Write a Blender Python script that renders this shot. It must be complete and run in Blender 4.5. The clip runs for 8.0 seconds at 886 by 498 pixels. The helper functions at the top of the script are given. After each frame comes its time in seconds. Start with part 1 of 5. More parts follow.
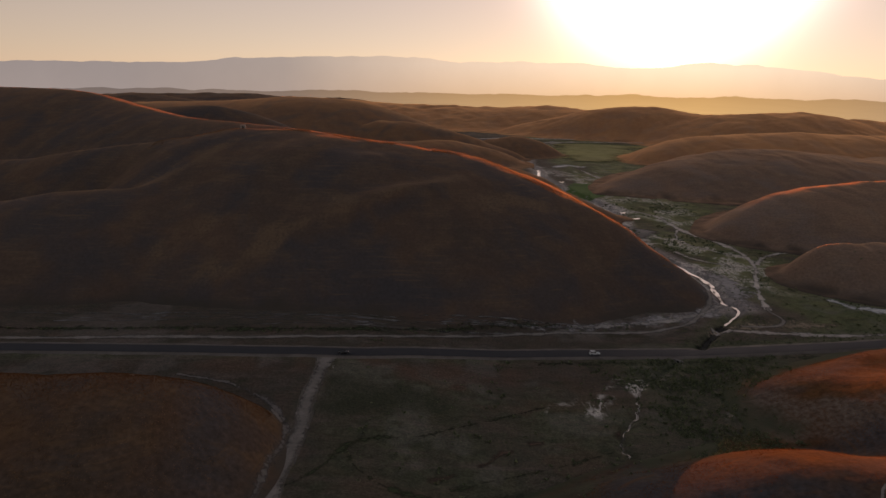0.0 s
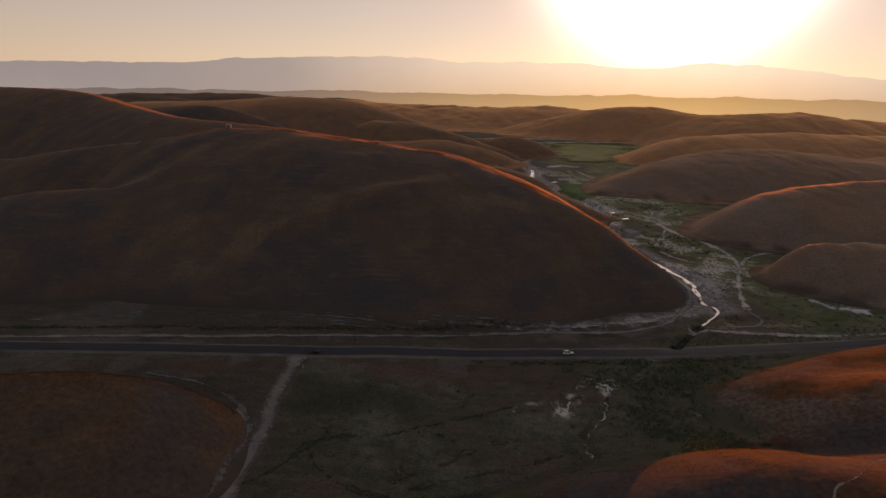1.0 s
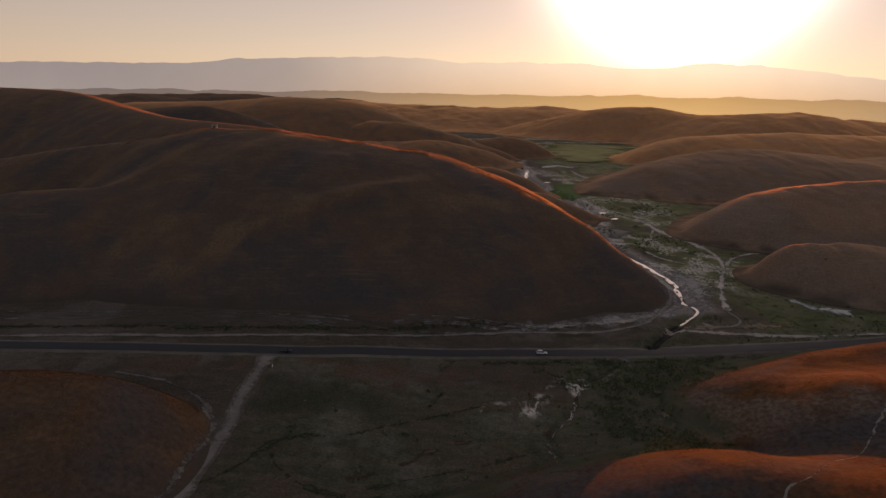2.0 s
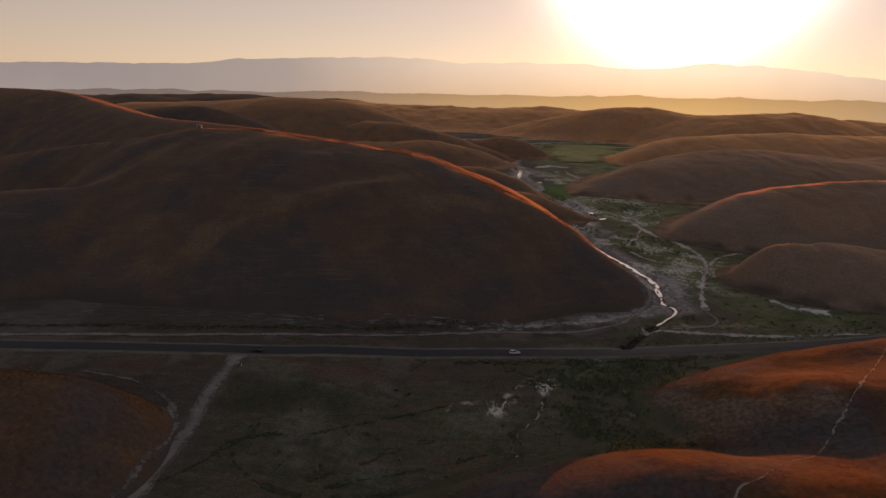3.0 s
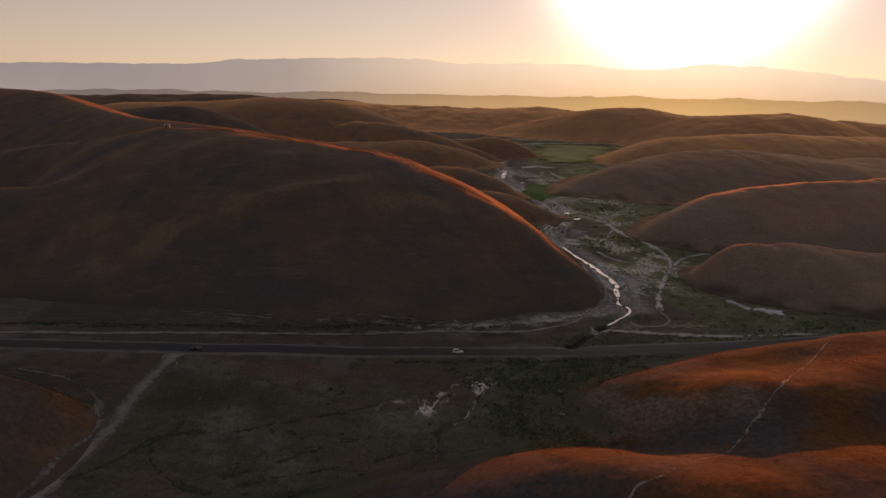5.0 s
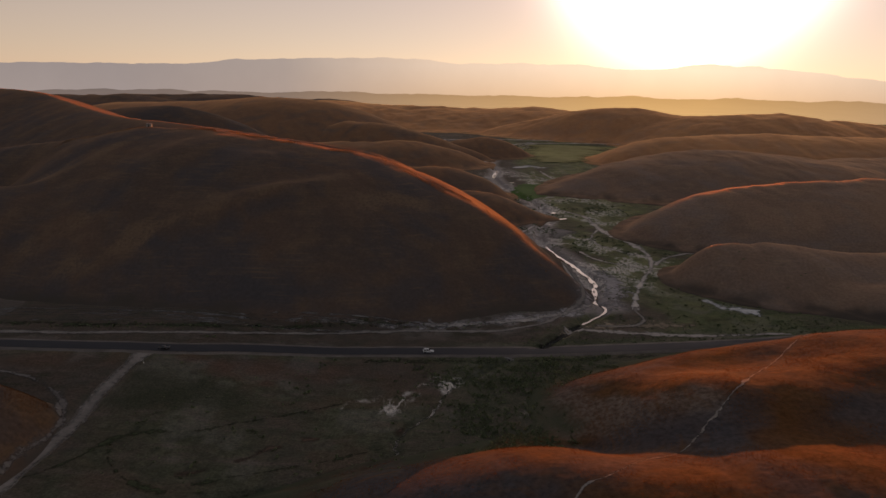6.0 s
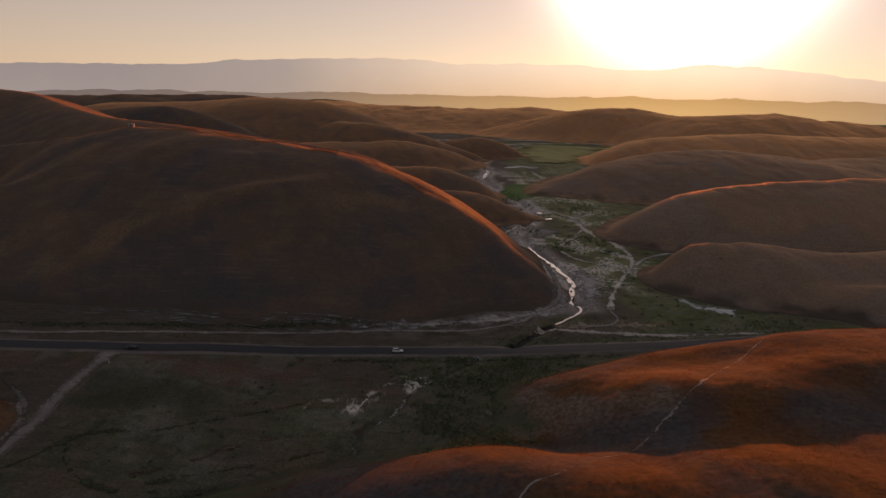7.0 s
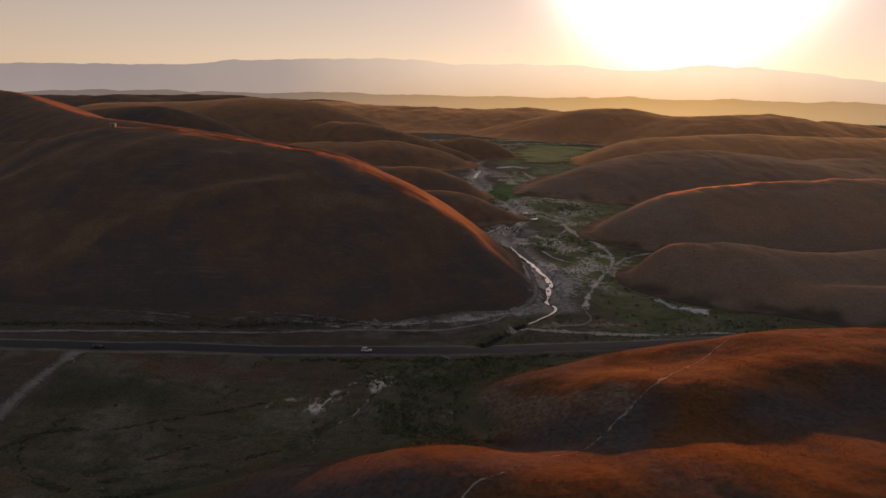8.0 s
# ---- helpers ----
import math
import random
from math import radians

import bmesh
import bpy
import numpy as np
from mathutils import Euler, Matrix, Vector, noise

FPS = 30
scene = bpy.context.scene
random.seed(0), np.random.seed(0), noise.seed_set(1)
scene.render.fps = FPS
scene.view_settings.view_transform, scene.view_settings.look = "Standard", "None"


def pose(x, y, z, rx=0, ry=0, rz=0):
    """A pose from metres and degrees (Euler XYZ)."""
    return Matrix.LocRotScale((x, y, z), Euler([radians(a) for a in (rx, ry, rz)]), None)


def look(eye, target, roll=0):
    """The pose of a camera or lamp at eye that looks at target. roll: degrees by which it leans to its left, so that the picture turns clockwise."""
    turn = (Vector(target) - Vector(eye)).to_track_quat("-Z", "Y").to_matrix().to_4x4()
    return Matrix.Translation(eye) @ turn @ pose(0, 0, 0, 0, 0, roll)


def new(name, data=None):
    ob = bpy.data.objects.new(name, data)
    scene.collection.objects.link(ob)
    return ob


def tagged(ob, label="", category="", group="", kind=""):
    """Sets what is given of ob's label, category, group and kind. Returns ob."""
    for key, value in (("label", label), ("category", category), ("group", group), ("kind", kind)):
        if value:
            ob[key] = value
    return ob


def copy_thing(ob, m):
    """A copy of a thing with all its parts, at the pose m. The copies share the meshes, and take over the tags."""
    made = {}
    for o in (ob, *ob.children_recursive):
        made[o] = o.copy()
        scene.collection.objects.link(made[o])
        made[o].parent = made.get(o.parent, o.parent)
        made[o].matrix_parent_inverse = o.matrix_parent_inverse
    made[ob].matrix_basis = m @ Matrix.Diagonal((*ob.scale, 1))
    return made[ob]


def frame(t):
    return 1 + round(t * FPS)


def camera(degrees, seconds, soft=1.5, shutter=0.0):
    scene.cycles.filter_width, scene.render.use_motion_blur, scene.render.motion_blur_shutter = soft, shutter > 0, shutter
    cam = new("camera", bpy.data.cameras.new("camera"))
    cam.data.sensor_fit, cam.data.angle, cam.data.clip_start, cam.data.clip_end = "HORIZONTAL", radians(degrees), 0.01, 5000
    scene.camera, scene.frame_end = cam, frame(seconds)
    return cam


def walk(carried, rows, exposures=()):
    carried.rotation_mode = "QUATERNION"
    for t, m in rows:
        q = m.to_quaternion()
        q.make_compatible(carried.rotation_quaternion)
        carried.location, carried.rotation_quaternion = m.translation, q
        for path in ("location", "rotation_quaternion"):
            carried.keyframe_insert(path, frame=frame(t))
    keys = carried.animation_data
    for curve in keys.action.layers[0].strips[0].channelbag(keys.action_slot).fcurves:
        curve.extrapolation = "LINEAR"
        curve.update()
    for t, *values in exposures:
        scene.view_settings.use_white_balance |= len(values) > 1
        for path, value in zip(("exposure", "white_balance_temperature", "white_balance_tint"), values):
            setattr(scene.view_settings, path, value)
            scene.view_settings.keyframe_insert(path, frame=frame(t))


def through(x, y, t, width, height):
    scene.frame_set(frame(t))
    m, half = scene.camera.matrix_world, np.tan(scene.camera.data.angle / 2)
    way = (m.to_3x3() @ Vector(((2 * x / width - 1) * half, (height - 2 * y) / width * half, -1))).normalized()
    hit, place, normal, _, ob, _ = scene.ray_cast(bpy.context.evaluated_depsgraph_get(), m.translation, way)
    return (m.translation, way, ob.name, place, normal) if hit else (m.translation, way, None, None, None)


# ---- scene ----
cam = camera(72.0, 8.0)
METRES, EYE, TILT, LEAN, TURN = 105.0, 112.0, -14.5, -1.0, 0.0
ROWS = [
    (0.0, 0.0, 0.0, 0.0, 0.0, 0.0, -0.0),
    (0.5, 0.0622, 0.0002, -0.0016, 0.1, 0.01, -0.03),
    (1.0, 0.1202, -0.0001, -0.0034, 0.21, 0.02, -0.06),
    (1.5, 0.1836, -0.0009, -0.0048, 0.38, 0.04, -0.08),
    (3.0, 0.3656, 0.0015, -0.0089, 0.66, 0.09, -0.15),
    (3.5, 0.4301, 0.0016, -0.0104, 0.75, 0.11, -0.18),
    (4.0, 0.489, 0.0021, -0.0126, 0.81, 0.13, -0.21),
    (4.5, 0.5536, 0.0025, -0.0136, 0.9, 0.14, -0.23),
    (6.0, 0.7373, 0.004, -0.0164, 0.86, 0.15, -0.26),
    (6.5, 0.8048, 0.0046, -0.0181, 0.89, 0.19, -0.25),
    (7.0, 0.8676, 0.0057, -0.0195, 0.9, 0.19, -0.26),
    (7.5, 0.9365, 0.0058, -0.0206, 0.95, 0.2, -0.26),
    (8.0, 0.9997, 0.0069, -0.0224, 0.93, 0.22, -0.28),
]
walk(cam, [(t, pose(0, 0, EYE, TILT, LEAN, TURN) @ pose(METRES * x, METRES * y, METRES * z, 90 + pitch, roll, yaw)) for t, x, y, z, yaw, pitch, roll in ROWS])

# ---------------------------------------------------------------- sky and sun
SUN_AZ, SUN_EL = 17.0, 3.50
SUN_DIR = Vector((math.sin(radians(SUN_AZ)) * math.cos(radians(SUN_EL)),
                  math.cos(radians(SUN_AZ)) * math.cos(radians(SUN_EL)), math.sin(radians(SUN_EL))))
scene.view_settings.exposure = 0.12
world = bpy.data.worlds.new("evening_sky")
scene.world = world
world.use_nodes = True
wn, wl = world.node_tree.nodes, world.node_tree.links
wn.clear()


def wmath(op, a, b=None):
    m = wn.new("ShaderNodeMath")
    m.operation = op
    for i, v in enumerate((a, b)):
        if isinstance(v, bpy.types.NodeSocket):
            wl.new(v, m.inputs[i])
        elif v is not None:
            m.inputs[i].default_value = v
    return m.outputs[0]


def wlayer(color, strength):
    """One layer of skylight."""
    bg = wn.new("ShaderNodeBackground")
    for socket, v in ((bg.inputs[0], color), (bg.inputs[1], strength)):
        if isinstance(v, bpy.types.NodeSocket):
            wl.new(v, socket)
        else:
            socket.default_value = v
    return bg.outputs[0]


def wadd(a, b):
    n = wn.new("ShaderNodeAddShader")
    wl.new(a, n.inputs[0]), wl.new(b, n.inputs[1])
    return n.outputs[0]


sky = wn.new("ShaderNodeTexSky")
sky.sky_type = "NISHITA"
sky.sun_disc = False
sky.sun_elevation, sky.sun_rotation = radians(SUN_EL), radians(SUN_AZ)
sky.altitude, sky.air_density, sky.dust_density, sky.ozone_density = 300, 1.0, 0.2, 2.2
# the dusty evening air: a pale veil that thins upwards, and the sun's wide aureole
direction = wn.new("ShaderNodeTexCoord")
along = wn.new("ShaderNodeVectorMath")
along.operation = "DOT_PRODUCT"
wl.new(direction.outputs["Generated"], along.inputs[0])
AUREOLE_AZ, AUREOLE_EL = radians(19.6), radians(14.5)
along.inputs[1].default_value = (math.sin(AUREOLE_AZ) * math.cos(AUREOLE_EL), math.cos(AUREOLE_AZ) * math.cos(AUREOLE_EL), math.sin(AUREOLE_EL))
split = wn.new("ShaderNodeSeparateXYZ")
wl.new(direction.outputs["Generated"], split.inputs[0])
cosine = wmath("MAXIMUM", along.outputs["Value"], 0.0)
height = wmath("MAXIMUM", split.outputs[2], 0.0)
veil = wmath("POWER", wmath("SUBTRACT", 1.0, height), 2.6)
facing = wmath("ADD", wmath("MULTIPLY", wmath("POWER", wmath("ADD", wmath("MULTIPLY", along.outputs["Value"], 0.5), 0.5), 3.0), 0.55), 0.45)
layers = wlayer(sky.outputs[0], 0.045)
layers = wadd(layers, wlayer((1.0, 0.668, 0.522, 1), wmath("MULTIPLY", wmath("MULTIPLY", veil, facing), 0.735)))
layers = wadd(layers, wlayer((0.80, 0.80, 0.86, 1), wmath("MULTIPLY", wmath("POWER", height, 0.7), 0.115)))
layers = wadd(layers, wlayer((1.0, 0.55, 0.45, 1), wmath("MULTIPLY", wmath("POWER", cosine, 18.0), 0.22)))
layers = wadd(layers, wlayer((1.0, 0.76, 0.66, 1), wmath("MINIMUM", wmath("MULTIPLY", wmath("POWER", cosine, 170.0), 30.0), 1.1)))
wout = wn.new("ShaderNodeOutputWorld")
wl.new(layers, wout.inputs[0])

sun = new("sun", bpy.data.lights.new("sun", "SUN"))
sun.data.energy, sun.data.angle, sun.data.color = 3.5, radians(0.3), (1.0, 0.215, 0.014)
sun.matrix_world = look((0, 0, 400), Vector((0, 0, 400)) - SUN_DIR)


# ---------------------------------------------------------------- small helpers
def sstep(a, b, v):
    t = np.clip((v - a) / (b - a), 0, 1)
    return t * t * (3 - 2 * t)


LATTICE = np.random.RandomState(7).rand(257, 257)
LATTICE[256, :], LATTICE[:, 256] = LATTICE[0, :], LATTICE[:, 0]


def vnoise(x, y, size, shift=0.0):
    """Smooth value noise in -1..1 with lumps of about that size in metres."""
    u, v = np.asarray(x, float) / size + 31.7 + shift, np.asarray(y, float) / size + 57.3 - shift
    i, j = np.floor(u).astype(int), np.floor(v).astype(int)
    a, b = u - i, v - j
    a, b = a * a * a * (a * (a * 6 - 15) + 10), b * b * b * (b * (b * 6 - 15) + 10)
    i, j = i % 256, j % 256
    g = LATTICE
    return 2 * ((g[i, j] * (1 - a) + g[i + 1, j] * a) * (1 - b) + (g[i, j + 1] * (1 - a) + g[i + 1, j + 1] * a) * b) - 1


def fbm(x, y, size, octaves=4, shift=0.0, gain=0.5):
    total, amp = 0.0, 1.0
    for k in range(octaves):
        total = total + amp * vnoise(x, y, size / 2 ** k, shift + 3.1 * k)
        amp *= gain
    return total


def spline(points, per=8):
    """A smooth line through the points (any number of columns)."""
    p = np.array(points, float)
    ext = np.vstack([2 * p[0] - p[1], p, 2 * p[-1] - p[-2]])
    out = []
    for k in range(len(p) - 1):
        a, b, c, d = ext[k:k + 4]
        for s in range(per):
            t = s / per
            out.append(0.5 * (2 * b + (c - a) * t + (2 * a - 5 * b + 4 * c - d) * t * t + (3 * b - a - 3 * c + d) * t ** 3))
    out.append(p[-1])
    return np.array(out)


def line_distance(x, y, line):
    """Distance to a polyline, and the place along it from 0 to 1."""
    best, where = np.full(np.shape(x), 1e9), np.zeros(np.shape(x))
    n = len(line) - 1
    for k in range(n):
        (ax, ay), (bx, by) = line[k][:2], line[k + 1][:2]
        dx, dy = bx - ax, by - ay
        t = np.clip(((x - ax) * dx + (y - ay) * dy) / (dx * dx + dy * dy + 1e-9), 0, 1)
        d = np.hypot(x - ax - t * dx, y - ay - t * dy)
        near = d < best
        best, where = np.where(near, d, best), np.where(near, (k + t) / n, where)
    return best, where


def smax(a, b, k):
    h = np.clip(0.5 + 0.5 * (a - b) / k, 0, 1)
    return b + (a - b) * h + k * h * (1 - h)


# ---------------------------------------------------------------- lines of the plan
ROAD = spline([(-900, 214), (-420, 224), (-178, 229), (-110, 230), (-45, 231), (-8, 241.5), (20, 247.5), (60, 250.5), (107, 253),
               (148, 258), (211, 267.5), (257, 277), (330, 293), (520, 335), (900, 420)])
SIDE_TRACK = spline([(-420, 232), (-184, 239), (-115, 242), (-79, 243.5), (-43, 248), (-8, 260), (30, 270), (61, 275), (100, 277.5),
                     (124, 287), (137, 302), (146, 313.5), (153, 327), (156.5, 347), (157.5, 376), (156, 402)])
DIRT_ROAD = spline([(-45.5, 228), (-45, 222), (-45.5, 209), (-46, 199), (-45.5, 187), (-45, 176), (-46, 163), (-46.4, 149), (-47.6, 130), (-51, 105)])
LOOP_TRACK = spline([(-98, 209), (-84, 206), (-74.5, 203), (-64, 197), (-55, 189), (-51.2, 182.5), (-48.5, 176)])
RIVER = spline([(121, 261), (130, 272), (143, 288), (152, 298), (161, 309), (163, 317), (159.5, 325), (163.5, 343), (167, 361), (165.5, 380),
                (161.5, 402), (153, 440), (150, 480), (160, 540), (170, 590), (166, 650), (150, 720), (140, 790), (138, 860),
                (146, 915), (140, 990), (160, 1100), (220, 1300), (260, 1450)])
STREAM = spline([(121, 261), (110, 252), (99, 240), (90, 230.5), (83, 223), (77, 213), (73, 200), (65, 188), (61, 178), (62, 172), (58, 166),
                 (40, 156), (23, 150), (0, 140), (-30, 128)])
DITCH = spline([(62.7, 170.3), (56, 164.8), (40.2, 158.3), (22.8, 150), (8, 146)])
VALLEY_TRACK = spline([(144, 925), (182, 890), (212, 812), (219, 763), (196, 722), (171, 685), (174, 639), (187, 602), (204, 570), (206, 529),
                       (209, 496), (219, 458), (221, 425), (213, 396), (197, 363), (184, 331), (178, 310), (178.7, 299), (174, 290.5), (163, 287.6), (150, 287)])
SPUR_TRACK = spline([(218, 404), (236, 427), (262, 440)])
SPUR_END = spline([(110, 470), (139, 500), (157, 537), (173, 556), (178, 580), (186, 602)])
FAR_ROAD = spline([(150, 1345), (221, 1392), (290, 1436), (401, 1449), (500, 1444)])


def floor_base(x, y):
    return 8.5 * sstep(35, -60, x) * (0.35 + 0.65 * sstep(165, 225, y)) * sstep(700, 420, y)


def ground_z(x, y):
    """Height of the valley floor."""
    x, y = np.asarray(x, float), np.asarray(y, float)
    z = floor_base(x, y)
    near = sstep(700, 300, y)
    rough = 0.5 * fbm(x, y, 60, 3) + 0.22 * fbm(x, y, 9, 3, 5.0) * near
    road = np.minimum(line_distance(x, y, ROAD[16:-8:2])[0], line_distance(x, y, DIRT_ROAD[::3])[0] + 3)
    z = z + rough * sstep(4, 16, road)
    d, w = line_distance(x, y, RIVER[::2])
    d = np.maximum(d + 0.8 * vnoise(x, y, 5.5) + 0.9 * vnoise(x, y, 2.4, 4.0) - 0.8 * sstep(318, 335, y), 0)
    z = z - 2.2 * sstep(4.7, 0.3, d) * sstep(2.0, 9.0, np.abs(y - 252))
    d, w = line_distance(x, y, STREAM[::2])
    z = z - 1.1 * sstep(2.6, 0.4, d) * sstep(2.0, 9.0, np.abs(y - 252))
    d, w = line_distance(x, y, DITCH[::2])
    z = z - 0.8 * sstep(2.4, 0.5, d)
    return z


# ---------------------------------------------------------------- materials
class Nodes:
    """A short way to write node trees."""

    def __init__(self, name):
        self.mat = bpy.data.materials.new(name)
        self.mat.use_nodes = True
        self.n, self.l = self.mat.node_tree.nodes, self.mat.node_tree.links
        self.bsdf = self.n["Principled BSDF"]
        self.out = self.n["Material Output"]
        self.geo = self.n.new("ShaderNodeNewGeometry")

    def put(self, socket, value):
        if isinstance(value, bpy.types.NodeSocket):
            self.l.new(value, socket)
        elif value is not None:
            if hasattr(socket.default_value, "__len__") and len(socket.default_value) == 4 and len(value) == 3:
                value = (*value, 1)
            socket.default_value = value

    def noise(self, scale, detail=4, rough=0.55, stretch=None, warp=0.0):
        """Noise over world metres; scale is lumps per metre."""
        vec = self.geo.outputs["Position"]
        if stretch:
            m = self.n.new("ShaderNodeMapping")
            m.inputs["Rotation"].default_value = (0, 0, stretch[3] if len(stretch) > 3 else 0)
            m.inputs["Scale"].default_value = stretch[:3]
            self.l.new(vec, m.inputs[0])
            vec = m.outputs[0]
        t = self.n.new("ShaderNodeTexNoise")
        t.inputs["Scale"].default_value, t.inputs["Detail"].default_value = scale, detail
        t.inputs["Roughness"].default_value, t.inputs["Distortion"].default_value = rough, warp
        self.l.new(vec, t.inputs["Vector"])
        return t.outputs["Fac"]

    def ramp(self, fac, *stops):
        r = self.n.new("ShaderNodeValToRGB")
        el = r.color_ramp.elements
        while len(el) < len(stops):
            el.new(0.5)
        for e, (p, c) in zip(el, stops):
            e.position = p
            e.color = (*c, 1) if hasattr(c, "__len__") else (c, c, c, 1)
        self.put(r.inputs[0], fac)
        return r.outputs[0]

    def mix(self, fac, a, b, mode="MIX"):
        m = self.n.new("ShaderNodeMix")
        m.data_type, m.blend_type = "RGBA", mode
        self.put(m.inputs[0], fac), self.put(m.inputs[6], a), self.put(m.inputs[7], b)
        return m.outputs[2]

    def math(self, op, a, b=None):
        m = self.n.new("ShaderNodeMath")
        m.operation = op
        self.put(m.inputs[0], a)
        if b is not None:
            self.put(m.inputs[1], b)
        return m.outputs[0]

    def mask(self, name):
        a = self.n.new("ShaderNodeAttribute")
        a.attribute_name = name
        s = self.n.new("ShaderNodeSeparateColor")
        self.l.new(a.outputs["Color"], s.inputs[0])
        return s.outputs

    def cover_alpha(self, name):
        a = self.n.new("ShaderNodeAttribute")
        a.attribute_name = name
        return a.outputs["Alpha"]

    def bump(self, height, strength, distance):
        b = self.n.new("ShaderNodeBump")
        b.inputs["Strength"].default_value, b.inputs["Distance"].default_value = strength, distance
        self.l.new(height, b.inputs["Height"])
        self.l.new(b.outputs[0], self.bsdf.inputs["Normal"])

    def finish(self, color=None, rough=0.9, spec=0.2, metal=0.0, sheen=0.0, sheen_tint=None, sheen_rough=0.5):
        i = self.bsdf.inputs
        self.put(i["Base Color"], color), self.put(i["Roughness"], rough)
        self.put(i["Specular IOR Level"], spec), self.put(i["Metallic"], metal)
        if sheen:
            self.put(i["Sheen Weight"], sheen), self.put(i["Sheen Roughness"], sheen_rough)
            if sheen_tint:
                self.put(i["Sheen Tint"], sheen_tint)
        return self.mat


TURF_A, TURF_B = (0.078, 0.072, 0.057), (0.118, 0.088, 0.069)


def steppe(name, dry, dark, straw, sheen, bare=(0.092, 0.083, 0.083), grain=0.5, pale=None, turf_a=TURF_A, turf_b=TURF_B):
    """Hill turf: dry grass with darker hollows, straw streaks and worn bare patches; valley turf creeps up at the foot."""
    k = Nodes(name)
    big = k.noise(0.012, 4, 0.55, warp=0.6)
    mid = k.noise(0.07, 5, 0.6, warp=0.3)
    fine = k.noise(0.6, 4, 0.6)
    streak = k.noise(0.16, 4, 0.65, stretch=(0.3, 1.7, 1.0, 0.35))
    c = k.mix(k.ramp(big, (0.36, 0.0), (0.62, 1.0)), dark, dry)
    c = k.mix(k.ramp(mid, (0.48, 0.0), (0.70, 0.55)), c, straw)
    c = k.mix(k.ramp(k.noise(0.022, 5, 0.55, warp=0.5), (0.47, 0.0), (0.64, 0.85)), c, bare)
    c = k.mix(k.ramp(streak, (0.52, 0.0), (0.75, 0.4)), c, straw)
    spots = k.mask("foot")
    # Masks tint pale and bare patches, and paint lit crests and shaded hollows.
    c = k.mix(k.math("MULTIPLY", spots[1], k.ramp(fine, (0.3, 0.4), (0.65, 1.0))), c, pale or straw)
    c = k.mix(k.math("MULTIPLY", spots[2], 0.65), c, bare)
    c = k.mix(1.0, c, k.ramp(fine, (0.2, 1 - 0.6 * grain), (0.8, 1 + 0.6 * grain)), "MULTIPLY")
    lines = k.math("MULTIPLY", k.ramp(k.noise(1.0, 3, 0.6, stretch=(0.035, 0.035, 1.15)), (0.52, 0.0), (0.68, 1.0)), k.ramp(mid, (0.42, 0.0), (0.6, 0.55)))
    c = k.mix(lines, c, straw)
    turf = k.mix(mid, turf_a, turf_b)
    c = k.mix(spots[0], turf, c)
    h = k.math("ADD", k.math("MULTIPLY", fine, 0.6), streak)
    k.bump(h, 0.45 * grain + 0.1, 0.4)
    return k.finish(c, 0.95, 0.1, sheen=sheen, sheen_tint=(1.0, 0.55, 0.25), sheen_rough=0.3)


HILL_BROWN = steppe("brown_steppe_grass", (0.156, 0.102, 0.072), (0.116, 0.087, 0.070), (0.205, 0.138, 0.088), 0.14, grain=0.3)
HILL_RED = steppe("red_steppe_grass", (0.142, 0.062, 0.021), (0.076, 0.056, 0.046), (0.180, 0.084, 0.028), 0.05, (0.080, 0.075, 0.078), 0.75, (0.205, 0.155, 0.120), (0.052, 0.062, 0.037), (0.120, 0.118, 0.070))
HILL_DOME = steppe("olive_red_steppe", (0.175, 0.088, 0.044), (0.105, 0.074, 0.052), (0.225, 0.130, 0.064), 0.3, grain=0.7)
# Hills beyond the creek: base colours paled and sheen raised to stand in for haze.
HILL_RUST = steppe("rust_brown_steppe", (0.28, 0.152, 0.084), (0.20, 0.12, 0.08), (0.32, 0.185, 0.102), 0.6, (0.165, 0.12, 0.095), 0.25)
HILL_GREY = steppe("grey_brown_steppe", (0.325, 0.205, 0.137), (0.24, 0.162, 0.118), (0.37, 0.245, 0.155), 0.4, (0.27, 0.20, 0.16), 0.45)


# Farthest hills: haze painted in as a pale warm colour and strong sheen.
HILL_FAR = steppe("haze_paled_far_steppe", (0.56, 0.275, 0.125), (0.44, 0.215, 0.11), (0.60, 0.33, 0.16), 1.0, (0.45, 0.25, 0.145), 0.2)


